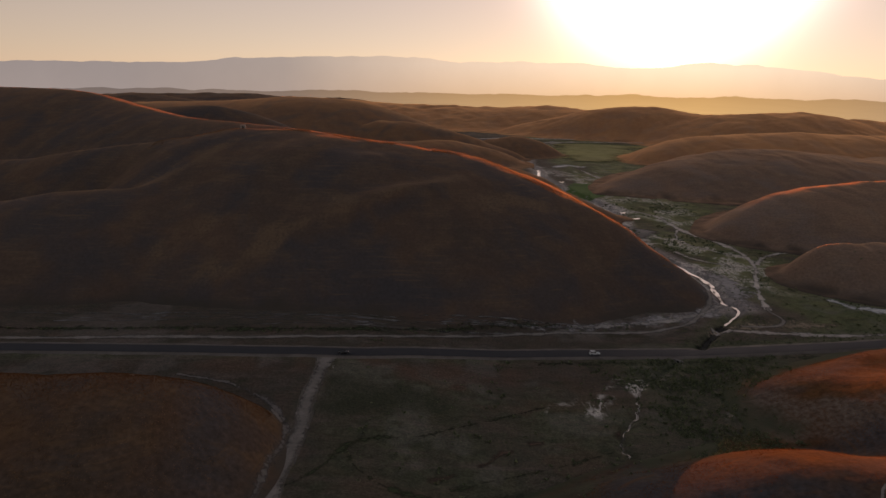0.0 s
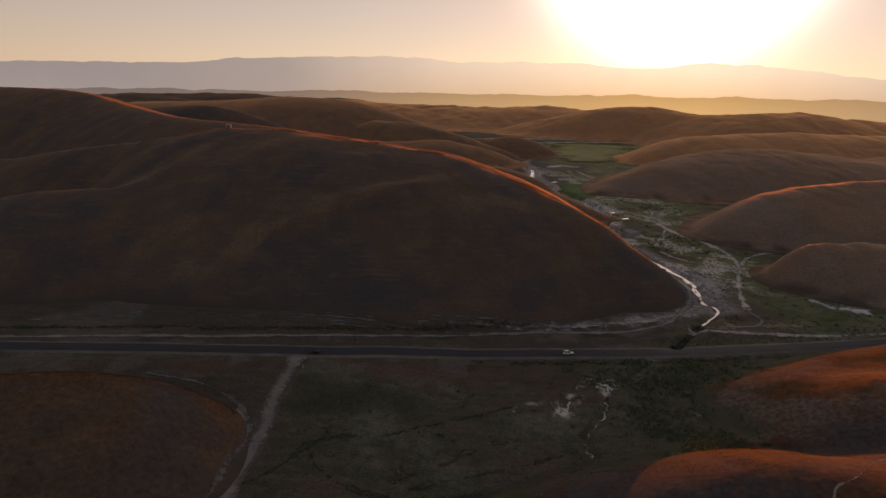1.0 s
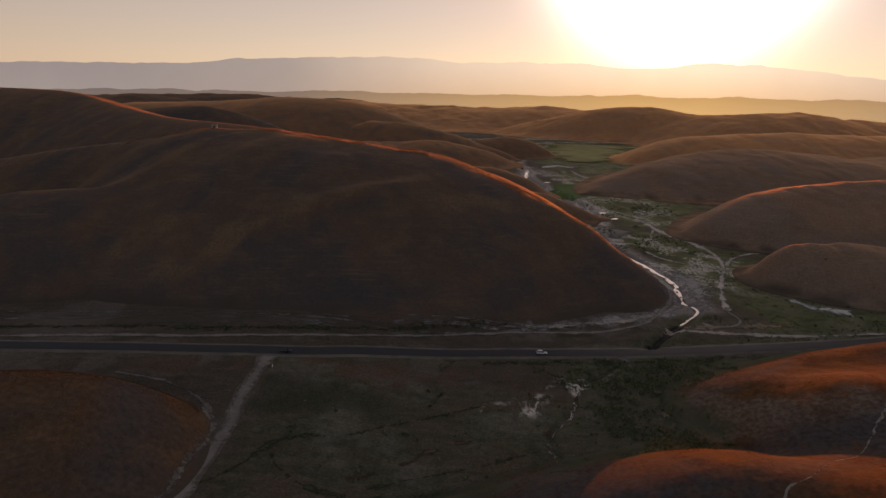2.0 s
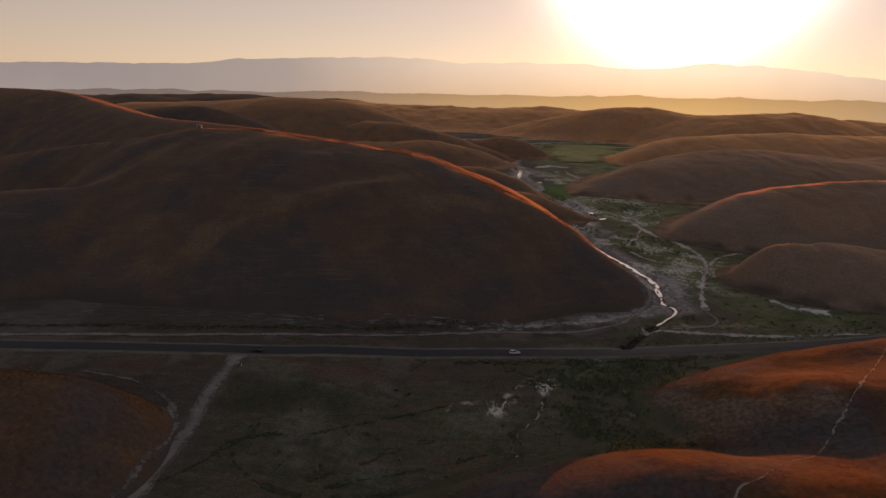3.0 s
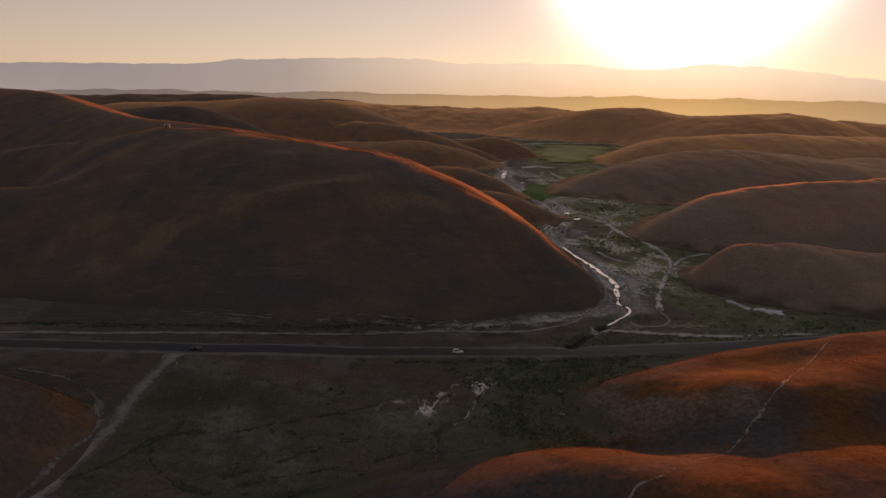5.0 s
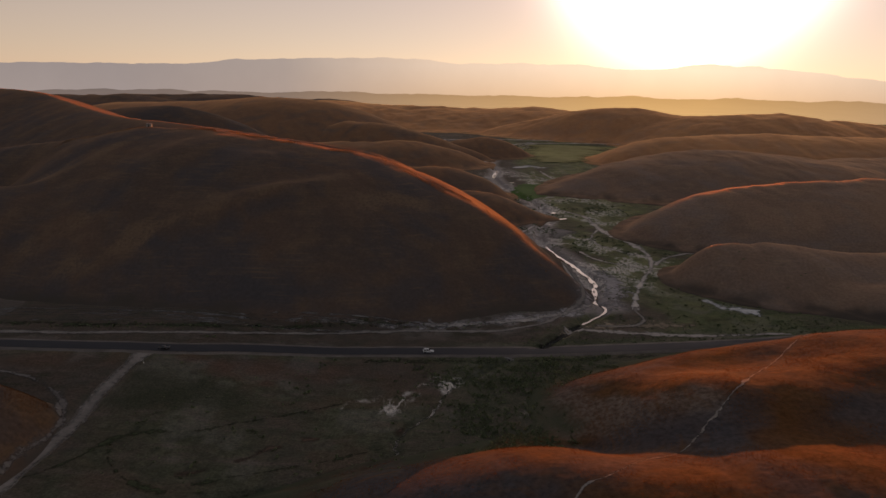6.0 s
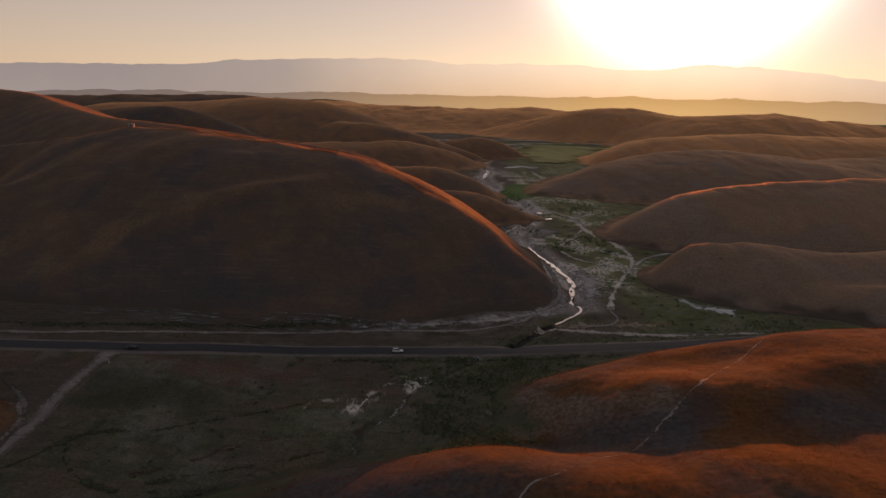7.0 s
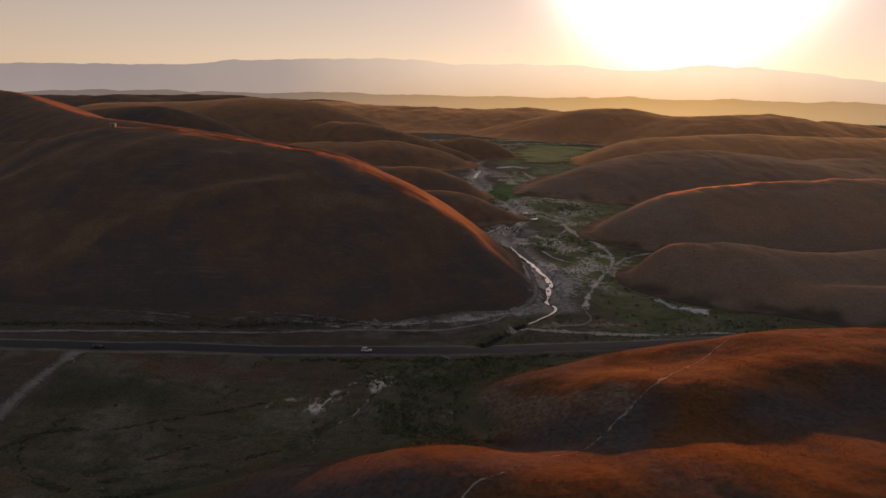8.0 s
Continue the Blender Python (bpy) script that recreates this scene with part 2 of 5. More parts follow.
def ground_material():
    k = Nodes("valley_turf")
    m = k.mask("cover")
    fine = k.noise(1.1, 5, 0.7)
    mid = k.noise(0.11, 5, 0.6, warp=0.4)
    turf = k.mix(k.ramp(mid, (0.36, 0.0), (0.62, 1.0)), TURF_A, TURF_B)
    green = k.mix(k.ramp(k.noise(0.3, 5, 0.65), (0.35, 0.0), (0.7, 1.0)), (0.050, 0.062, 0.036), (0.145, 0.150, 0.088))
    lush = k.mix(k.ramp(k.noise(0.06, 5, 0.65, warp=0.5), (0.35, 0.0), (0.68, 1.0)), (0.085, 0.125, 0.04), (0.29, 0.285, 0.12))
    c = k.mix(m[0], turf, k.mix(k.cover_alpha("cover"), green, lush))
    band = k.noise(0.13, 5, 0.65, stretch=(0.35, 1.5, 1.0, -0.2), warp=0.7)
    c = k.mix(k.math("MULTIPLY", k.ramp(band, (0.53, 0.0), (0.66, 0.6)), k.math("SUBTRACT", 1.0, k.math("MULTIPLY", k.cover_alpha("cover"), 0.75))), c, k.mix(mid, (0.13, 0.092, 0.078), (0.19, 0.15, 0.125)))
    c = k.mix(k.ramp(band, (0.33, 0.7), (0.45, 0.0)), c, (0.045, 0.05, 0.028))
    c = k.mix(m[2], c, k.mix(mid, (0.30, 0.255, 0.235), (0.46, 0.40, 0.365)))
    tone = k.mask("tone")
    c = k.mix(k.math("MULTIPLY", tone[0], 0.75), c, k.mix(mid, (0.036, 0.044, 0.026), (0.058, 0.062, 0.038)))
    c = k.mix(k.math("MULTIPLY", tone[1], 0.65), c, k.mix(mid, (0.115, 0.066, 0.046), (0.165, 0.095, 0.064)))
    vein = k.ramp(k.noise(0.06, 5, 0.6, stretch=(1.0, 0.6, 1.0, 0.5), warp=2.0), (0.45, 0.0), (0.485, 1.0), (0.515, 1.0), (0.55, 0.0))
    crust = k.ramp(k.noise(0.17, 7, 0.72, stretch=(1.0, 0.55, 1.0, 0.5), warp=1.2), (0.53, 0.0), (0.55, 1.0))
    crust = k.math("MULTIPLY", crust, k.ramp(k.noise(0.55, 6, 0.75, stretch=(1.0, 0.6, 1.0, 0.5), warp=0.8), (0.40, 0.15), (0.56, 1.0)))
    salt = k.math("MULTIPLY", m[1], k.math("MAXIMUM", k.math("MULTIPLY", vein, 0.95), crust))
    c = k.mix(salt, c, (0.86, 0.78, 0.69))
    c = k.mix(1.0, c, k.ramp(fine, (0.25, 0.45), (0.75, 1.5)), "MULTIPLY")
    k.bump(fine, 0.8, 0.35)
    return k.finish(c, 0.95, 0.1, sheen=0.08, sheen_tint=(1.0, 0.8, 0.5))


GROUND = ground_material()


def plain(name, a, b, scale, rough=0.9, spec=0.2, bump=0.3, sheen=0.0):
    k = Nodes(name)
    n1, n2 = k.noise(scale, 5, 0.65), k.noise(scale * 0.07, 3, 0.5, warp=0.4)
    c = k.mix(k.ramp(n1, (0.3, 0.0), (0.7, 1.0)), a, b)
    c = k.mix(1.0, c, k.ramp(n2, (0.3, 0.75), (0.7, 1.2)), "MULTIPLY")
    k.bump(n1, bump, 0.1)
    return k.finish(c, rough, spec, sheen=sheen)


def road_material():
    """Dark asphalt with patches, tyre wear and a dusty stretch near the creek."""
    k = Nodes("worn_asphalt")
    n1, n2 = k.noise(1.2, 5, 0.65), k.noise(0.09, 4, 0.6, stretch=(0.3, 1.5, 1.0), warp=0.3)
    c = k.mix(k.ramp(n1, (0.3, 0.0), (0.7, 1.0)), (0.042, 0.042, 0.047), (0.06, 0.058, 0.061))
    sep = k.n.new("ShaderNodeSeparateXYZ")
    k.l.new(k.geo.outputs["Position"], sep.inputs[0])
    dusty = k.ramp(k.math("ADD", k.math("DIVIDE", sep.outputs[0], 200.0), k.math("MULTIPLY", n2, 0.3)), (0.42, 0.0), (0.85, 0.4))
    c = k.mix(dusty, c, (0.115, 0.095, 0.085))
    c = k.mix(k.ramp(n2, (0.35, 0.25), (0.6, 0.0)), c, (0.09, 0.085, 0.082))
    k.bump(n1, 0.25, 0.05)
    return k.finish(c, 0.8, 0.3)


ASPHALT = road_material()
GRAVEL = plain("pale_gravel", (0.16, 0.135, 0.115), (0.24, 0.205, 0.175), 1.5)
CROP = plain("green_crop", (0.085, 0.15, 0.025), (0.12, 0.19, 0.04), 0.5)


def worn(name, a, b, scale, solid=0.75, patch=0.35):
    """Bare earth that thins out to the turf below in ragged patches at its edges."""
    k = Nodes(name)
    n1, n2 = k.noise(scale, 5, 0.65), k.noise(scale * 0.12, 4, 0.6, warp=0.5)
    c = k.mix(k.ramp(n1, (0.3, 0.0), (0.7, 1.0)), a, b)
    c = k.mix(1.0, c, k.ramp(n2, (0.3, 0.75), (0.7, 1.2)), "MULTIPLY")
    k.bump(n1, 0.3, 0.1)
    k.finish(c, 0.95, 0.1)
    rim = k.mask("rim")[0]
    cover = k.math("ADD", k.math("SUBTRACT", solid + 0.5, rim), k.math("MULTIPLY", k.math("SUBTRACT", k.math("ADD", n1, n2), 1.0), patch * 5))
    k.put(k.bsdf.inputs["Alpha"], k.ramp(cover, (0.1, 0.0), (0.9, 1.0)))
    return k.mat


DUST = worn("dusty_track", (0.23, 0.20, 0.175), (0.34, 0.30, 0.26), 0.7, 0.7, 0.22)
FAINT = worn("faint_track", (0.22, 0.195, 0.175), (0.31, 0.275, 0.245), 0.15, 0.65, 0.25)
PALE = worn("pale_valley_dust", (0.52, 0.46, 0.40), (0.70, 0.62, 0.54), 0.45, 0.6, 0.55)
SEDGE = worn("dark_sedge", (0.046, 0.054, 0.029), (0.072, 0.080, 0.042), 0.4, 0.2, 0.6)
REDDISH = worn("reddish_dry_turf", (0.112, 0.076, 0.054), (0.15, 0.102, 0.074), 0.12, 0.35, 0.45)
PATH = worn("path_earth", (0.20, 0.17, 0.145), (0.33, 0.285, 0.245), 0.7, 0.62, 0.45)
SALT = worn("white_salt_crust", (0.60, 0.56, 0.52), (0.82, 0.78, 0.73), 0.4, 0.55, 0.5)
FAN = worn("grey_fan_earth", (0.31, 0.275, 0.262), (0.47, 0.425, 0.40), 0.3, 0.35, 0.5)
TAN = worn("dry_tan_earth", (0.22, 0.17, 0.115), (0.34, 0.27, 0.19), 0.35, 0.2, 0.6)
SCUFF = worn("scuffed_earth", (0.15, 0.132, 0.118), (0.235, 0.205, 0.18), 0.55, 0.5, 0.5)
DARK_BANK = worn("dark_bank_mud", (0.03, 0.03, 0.026), (0.055, 0.05, 0.044), 0.6, 0.7, 0.3)
TERRACE = worn("trodden_turf", (0.175, 0.16, 0.15), (0.25, 0.23, 0.215), 0.16, 0.22, 0.55)
MUD = worn("pale_dry_mud", (0.34, 0.30, 0.265), (0.52, 0.46, 0.405), 0.4, 0.6, 0.5)
# Meadow colour paled to stand in for lit haze over the far plain.
MEADOW = worn("meadow_grass", (0.34, 0.31, 0.11), (0.50, 0.43, 0.18), 0.03, 0.9, 0.3)
DARK_MUD = plain("dark_wet_mud", (0.05, 0.045, 0.04), (0.085, 0.075, 0.065), 2.0)
BARK = plain("grey_bark", (0.10, 0.08, 0.06), (0.16, 0.13, 0.10), 9.0)
WHITEWASH = plain("faded_whitewash", (0.34, 0.32, 0.30), (0.44, 0.415, 0.385), 3.0)
CONCRETE = plain("weathered_concrete", (0.27, 0.255, 0.24), (0.36, 0.34, 0.315), 2.0)


def leafy(name, a, b, through):
    """Foliage or straw that lets some light through."""
    k = Nodes(name)
    c = k.mix(k.geo.outputs["Random Per Island"], a, b)
    k.finish(c, 0.8, 0.2)
    tr = k.n.new("ShaderNodeBsdfTranslucent")
    mx = k.n.new("ShaderNodeMixShader")
    mx.inputs[0].default_value = through
    k.l.new(c, tr.inputs[0]), k.l.new(k.bsdf.outputs[0], mx.inputs[1]), k.l.new(tr.outputs[0], mx.inputs[2])
    k.l.new(mx.outputs[0], k.out.inputs[0])
    return k.mat


SCRUB = leafy("scrub_leaves", (0.10, 0.13, 0.062), (0.26, 0.28, 0.16), 0.5)
STRAW = leafy("dry_straw", (0.175, 0.072, 0.023), (0.25, 0.112, 0.040), 0.6)
BROWN_STRAW = leafy("brown_dry_straw", (0.24, 0.145, 0.08), (0.34, 0.21, 0.115), 0.6)


def glossy(name, color, rough, spec=0.5, metal=0.0, coat=0.0):
    k = Nodes(name)
    n = k.noise(6.0, 4, 0.6)
    k.put(k.bsdf.inputs["Coat Weight"], coat)
    return k.finish(k.mix(k.ramp(n, (0.3, 0.0), (0.7, 1.0)), color, tuple(v * 0.88 for v in color)), rough, spec, metal)


WHITE_PAINT = glossy("white_car_paint", (0.86, 0.86, 0.85), 0.3, 0.5, 0.0, 1.0)
BLACK_PAINT = glossy("black_car_paint", (0.012, 0.012, 0.014), 0.25, 0.5, 0.0, 0.8)
RUBBER = glossy("black_rubber", (0.02, 0.02, 0.02), 0.8, 0.3)
METAL = glossy("wheel_metal", (0.5, 0.5, 0.52), 0.35, 0.5, 1.0)
GLASS = glossy("tinted_glass", (0.012, 0.014, 0.016), 0.05, 0.6)
LENS = glossy("clear_lens", (0.6, 0.6, 0.58), 0.1, 0.6)
RED_LENS = glossy("red_lens", (0.35, 0.02, 0.015), 0.2, 0.5)


def water_material():
    k = Nodes("creek_water")
    k.bump(k.noise(0.8, 3, 0.5), 0.03, 0.03)
    return k.finish((0.02, 0.022, 0.02), 0.03, 0.6)


WATER = water_material()


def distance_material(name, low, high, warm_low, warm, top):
    """Far ranges with haze and sun glow painted as emission; warmest below the sun."""
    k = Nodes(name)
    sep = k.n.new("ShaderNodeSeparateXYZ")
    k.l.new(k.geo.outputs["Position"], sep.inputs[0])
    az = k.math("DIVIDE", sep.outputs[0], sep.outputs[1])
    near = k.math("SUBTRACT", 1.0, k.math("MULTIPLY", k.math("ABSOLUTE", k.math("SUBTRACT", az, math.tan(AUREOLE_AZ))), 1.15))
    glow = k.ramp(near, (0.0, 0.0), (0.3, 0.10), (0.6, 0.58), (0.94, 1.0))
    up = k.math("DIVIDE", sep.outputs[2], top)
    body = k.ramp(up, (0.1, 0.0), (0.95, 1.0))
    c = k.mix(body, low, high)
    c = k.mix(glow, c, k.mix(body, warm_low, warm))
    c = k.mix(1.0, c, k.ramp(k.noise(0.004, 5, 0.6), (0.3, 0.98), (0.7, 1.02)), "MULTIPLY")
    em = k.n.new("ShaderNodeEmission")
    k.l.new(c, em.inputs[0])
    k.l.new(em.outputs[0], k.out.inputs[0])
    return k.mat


# ---------------------------------------------------------------- mesh helpers
def mesh_from(name, verts, faces, material, smooth=True):
    me = bpy.data.meshes.new(name)
    me.from_pydata([tuple(v) for v in verts] if not isinstance(verts, list) else verts, [], faces)
    me.materials.append(material)
    if smooth:
        me.polygons.foreach_set("use_smooth", np.ones(len(me.polygons), bool))
    me.update()
    return me


def grid_mesh(name, X, Y, Z, material, keep=None):
    """A sheet over a grid of places; keep says which grid points stay."""
    ny, nx = X.shape
    idx = np.arange(nx * ny).reshape(ny, nx)
    quads = np.stack([idx[:-1, :-1], idx[:-1, 1:], idx[1:, 1:], idx[1:, :-1]], -1).reshape(-1, 4)
    if keep is not None:
        quads = quads[keep.reshape(-1)[quads].any(axis=1)]
    used, inverse = np.unique(quads, return_inverse=True)
    quads = inverse.reshape(-1, 4)
    co = np.stack([X.reshape(-1)[used], Y.reshape(-1)[used], Z.reshape(-1)[used]], -1).astype(np.float32)
    me = bpy.data.meshes.new(name)
    me.vertices.add(len(co)), me.loops.add(quads.size), me.polygons.add(len(quads))
    me.vertices.foreach_set("co", co.reshape(-1))
    me.loops.foreach_set("vertex_index", quads.reshape(-1).astype(np.int32))
    me.polygons.foreach_set("loop_start", (np.arange(len(quads)) * 4).astype(np.int32))
    me.polygons.foreach_set("use_smooth", np.ones(len(quads), bool))
    me.materials.append(material)
    me.update(calc_edges=True)
    return me, used


def strip(name, line, width, lift, material, label, category, kind="structure", ragged=0.0, columns=7, skirt=0.0, crown=0.0, level=None, step=1.6, on=None, fade=False):
    """A ribbon draped on the ground along a line: road, track or water."""
    line = np.array([p[:2] for p in line])
    seg = np.hypot(*np.diff(line, axis=0).T)
    s = np.concatenate([[0], np.cumsum(seg)])
    t = np.arange(0, s[-1], step)
    cx, cy = np.interp(t, s, line[:, 0]), np.interp(t, s, line[:, 1])
    tx, ty = np.gradient(cx), np.gradient(cy)
    n = np.hypot(tx, ty)
    nx, ny = ty / n, -tx / n
    across = np.linspace(-1, 1, columns)
    w = width if not callable(width) else width(t / s[-1])
    wl_ = 0.5 * w * (1 + ragged * vnoise(t, t * 0 + 3.3, 5.0) + 0.5 * ragged * vnoise(t, t * 0 + 9.9, 1.9))
    wr_ = 0.5 * w * (1 + ragged * vnoise(t, t * 0 + 71.3, 5.0) + 0.5 * ragged * vnoise(t, t * 0 + 47.7, 1.9))
    off = np.where(across[None, :] < 0, across[None, :] * wl_[:, None], across[None, :] * wr_[:, None])
    X, Y = cx[:, None] + nx[:, None] * off, cy[:, None] + ny[:, None] * off
    Z = (surface_z(X, Y, on) if on is not None else ground_z(X, Y) if level is None else np.full(X.shape, level)) + lift + crown * (1 - across[None, :] ** 2)
    if skirt:
        for side, col in ((-1, 0), (1, -1)):
            ex, ey = X[:, col] + nx * side * skirt * 1.6, Y[:, col] + ny * side * skirt * 1.6
            ez = Z[:, col] - skirt
            cat = (lambda a, b: np.hstack([a[:, None], b])) if side < 0 else (lambda a, b: np.hstack([b, a[:, None]]))
            X, Y, Z = cat(ex, X), cat(ey, Y), cat(ez, Z)
    me, used = grid_mesh(name, X, Y, Z, material)
    rim = np.ones((len(used), 4), np.float32)
    span = across if not skirt else np.concatenate([[-1], across, [1]])
    rim[:, 0] = np.broadcast_to(np.abs(span)[None, :], X.shape).reshape(-1)[used]
    if fade:
        near_end = 1 - np.minimum(t, t[-1] - t) / (0.5 * np.max(w))
        rim[:, 0] = np.maximum(rim[:, 0], np.broadcast_to(near_end[:, None], X.shape).reshape(-1)[used])
    me.color_attributes.new("rim", "FLOAT_COLOR", "POINT").data.foreach_set("color", rim.reshape(-1))
    return tagged(new(name, me), label, category, kind=kind)


# ---------------------------------------------------------------- valley floor
def spread(dense0, dense1, step, lo, hi, grow=1.09):
    mid = list(np.arange(dense0, dense1 + step / 2, step))
    up, down, d = [], [], step
    v = mid[-1]
    while v < hi:
        d *= grow
        v += d
        up.append(min(v, hi))
    v, d = mid[0], step
    while v > lo:
        d *= grow
        v -= d
        down.append(max(v, lo))
    return np.array(down[::-1] + mid + up)


def build_ground():
    gx = spread(-200, 290, 1.1, -5500, 6500)
    gy = spread(125, 420, 1.1, -1500, 5150, 1.045)
    X, Y = np.meshgrid(gx, gy)
    Z = ground_z(X, Y)
    me, _ = grid_mesh("ground", X, Y, Z, GROUND)
    near_stream = line_distance(X, Y, STREAM[::2])[0]
    near_river = line_distance(X, Y, RIVER[::2])[0]
    n1, n2, n3 = fbm(X, Y, 40, 4, 2.0), fbm(X, Y, 14, 4, 8.0), fbm(X, Y, 90, 3, 6.0)
    road_y = np.interp(X, ROAD[:, 0], ROAD[:, 1])
    south = sstep(1, -3, Y - road_y)
    field = np.clip(0.35 + 0.5 * n1 + 0.35 * n2 + 0.45 * sstep(225, 200, Y) * sstep(-44, -30, X) - 1.1 * sstep(1.2, 0.5, np.hypot((X - 14) / 48, (Y - 229) / 15) + 0.25 * n2), 0, 1) * sstep(-60, -40, X)
    thicket = sstep(66, 88, X + 0.25 * (Y - 200) + 8 * n2)
    verge = sstep(13, 6, road_y - Y + 2 * n2) * sstep(3, 5, road_y - Y)
    green = south * np.clip(np.maximum(field * 0.8, thicket) + 0.7 * verge, 0, 1) * (0.8 + 0.4 * n1)
    north = (1 - south) * np.clip(0.75 + 0.6 * n1 + 0.3 * n2, 0, 1) * sstep(140, 166, X + 6 * n2 - 0.05 * np.abs(Y - 320)) + (1 - south) * 0.8 * sstep(13, 9, Y - road_y) * sstep(60, 110, X)
    cover = np.zeros((*X.shape, 4), np.float32)
    cover[..., 0] = np.clip(green + north + 0.5 * sstep(10, 4, near_river), 0, 1)
    salty = sstep(0.05, 0.5, n2) * (sstep(26, 8, near_river) * sstep(300, 330, Y) + 0.9 * sstep(15, 6, np.hypot(X - 236, (Y - 320) * 1.4))
                                   + 0.7 * sstep(10, 4, np.hypot(X - 112, (Y - 190) * 0.5)))
    salty = salty + 0.9 * sstep(0.15, 0.6, n1 + 0.7 * n2) * sstep(70, 25, np.abs(X - 195)) * sstep(330, 370, Y) * sstep(1000, 800, Y)
    salty = salty + sstep(5.5, 1.5, line_distance(X, Y, [(46, 198), (56, 198), (60, 206), (67, 213), (81, 224)])[0] + 4 * n2) * sstep(-0.5, 0.2, fbm(X, Y, 7, 3, 3.0))
    cover[..., 1] = np.clip(salty, 0, 1) * 0.9
    fan = line_distance(X, Y, spline([(160, 330), (150, 314), (136, 306), (118, 294), (97, 286), (60, 280)]))[0] + 3 * n2
    cover[..., 2] = np.clip(0.55 * sstep(17, 1, fan) * sstep(-0.6, 0.4, fbm(X * 0.4 + Y, Y * 0.4 - X, 7, 3, 2.0)) + sstep(17, 6, near_river) * sstep(302, 312, Y) * 0.95 + 0.15 * sstep(0.5, 1.0, n1 + n2), 0, 1)
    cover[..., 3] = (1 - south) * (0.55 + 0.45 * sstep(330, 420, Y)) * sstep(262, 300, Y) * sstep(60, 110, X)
    tone = np.zeros((*X.shape, 4), np.float32)
    n4 = fbm(X, Y, 22, 4, 9.0)
    tone[..., 0] = sstep(1.15, 0.35, np.hypot((X + 17) / 27, (Y - 202) / 15) + 0.45 * n4) * sstep(3, 6, line_distance(X, Y, DIRT_ROAD[::3])[0])
    tone[..., 1] = sstep(1.2, 0.3, np.hypot((X - 2) / 46, (Y - 223) / 10) + 0.45 * n2) + 0.8 * sstep(1.2, 0.3, np.hypot((X + 76) / 20, (Y - 217) / 8) + 0.45 * n2)
    tone[..., 1] = np.clip(tone[..., 1] + 0.5 * sstep(0.4, 0.9, fbm(X * 0.5 + Y * 0.2, Y, 13, 4, 12.0)) * south * sstep(-40, -20, X) * sstep(90, 60, X), 0, 1)
    me.color_attributes.new("tone", "FLOAT_COLOR", "POINT").data.foreach_set("color", tone.reshape(-1))
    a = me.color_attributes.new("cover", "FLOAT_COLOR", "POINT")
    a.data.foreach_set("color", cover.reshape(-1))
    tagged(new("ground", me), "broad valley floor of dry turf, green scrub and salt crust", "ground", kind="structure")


build_ground()


# ---------------------------------------------------------------- hills
def ridge_height(X, Y, points, power=1.7, per=6, toe=0.25):
    """Height of a rounded ridge. Rows: x, y, height, half-width towards the south, half-width towards the north."""
    line = spline(points, per)
    u0 = (1 - toe) ** (1 / power)
    run = 2 * toe / (power * u0 ** (power - 1))
    top = np.full(X.shape, -60.0)
    for k in range(len(line) - 1):
        a, b = line[k], line[k + 1]
        dx, dy = b[0] - a[0], b[1] - a[1]
        t = np.clip(((X - a[0]) * dx + (Y - a[1]) * dy) / (dx * dx + dy * dy + 1e-9), 0, 1)
        px, py = X - a[0] - t * dx, Y - a[1] - t * dy
        d = np.hypot(px, py)
        south = 0.5 - 0.5 * py / (d + 1e-6)
        z, ws, wb = (a[i] + t * (b[i] - a[i]) for i in (2, 3, 4))
        w = np.maximum(wb + (ws - wb) * south, 3.0)
        u = d / w
        rest = np.clip(1 - (u - u0) / run, 0, 1)
        top = np.maximum(top, z * np.where(u < u0, 1 - u ** power, toe * rest * rest) - 0.45 * w * np.maximum(u - u0 - run, 0))
    return top


SURFACES = []


def hill_field(X, Y, ridges, power, blend, toe):
    h = None
    for rows in ridges:
        z = ridge_height(X, Y, rows, power, 6, toe)
        h = z if h is None else smax(h, z, blend)
    return h


def surface_z(x, y, which):
    """Height of a built hill at places, by its number in the order of building."""
    return SURFACES[which](np.asarray(x, float), np.asarray(y, float))


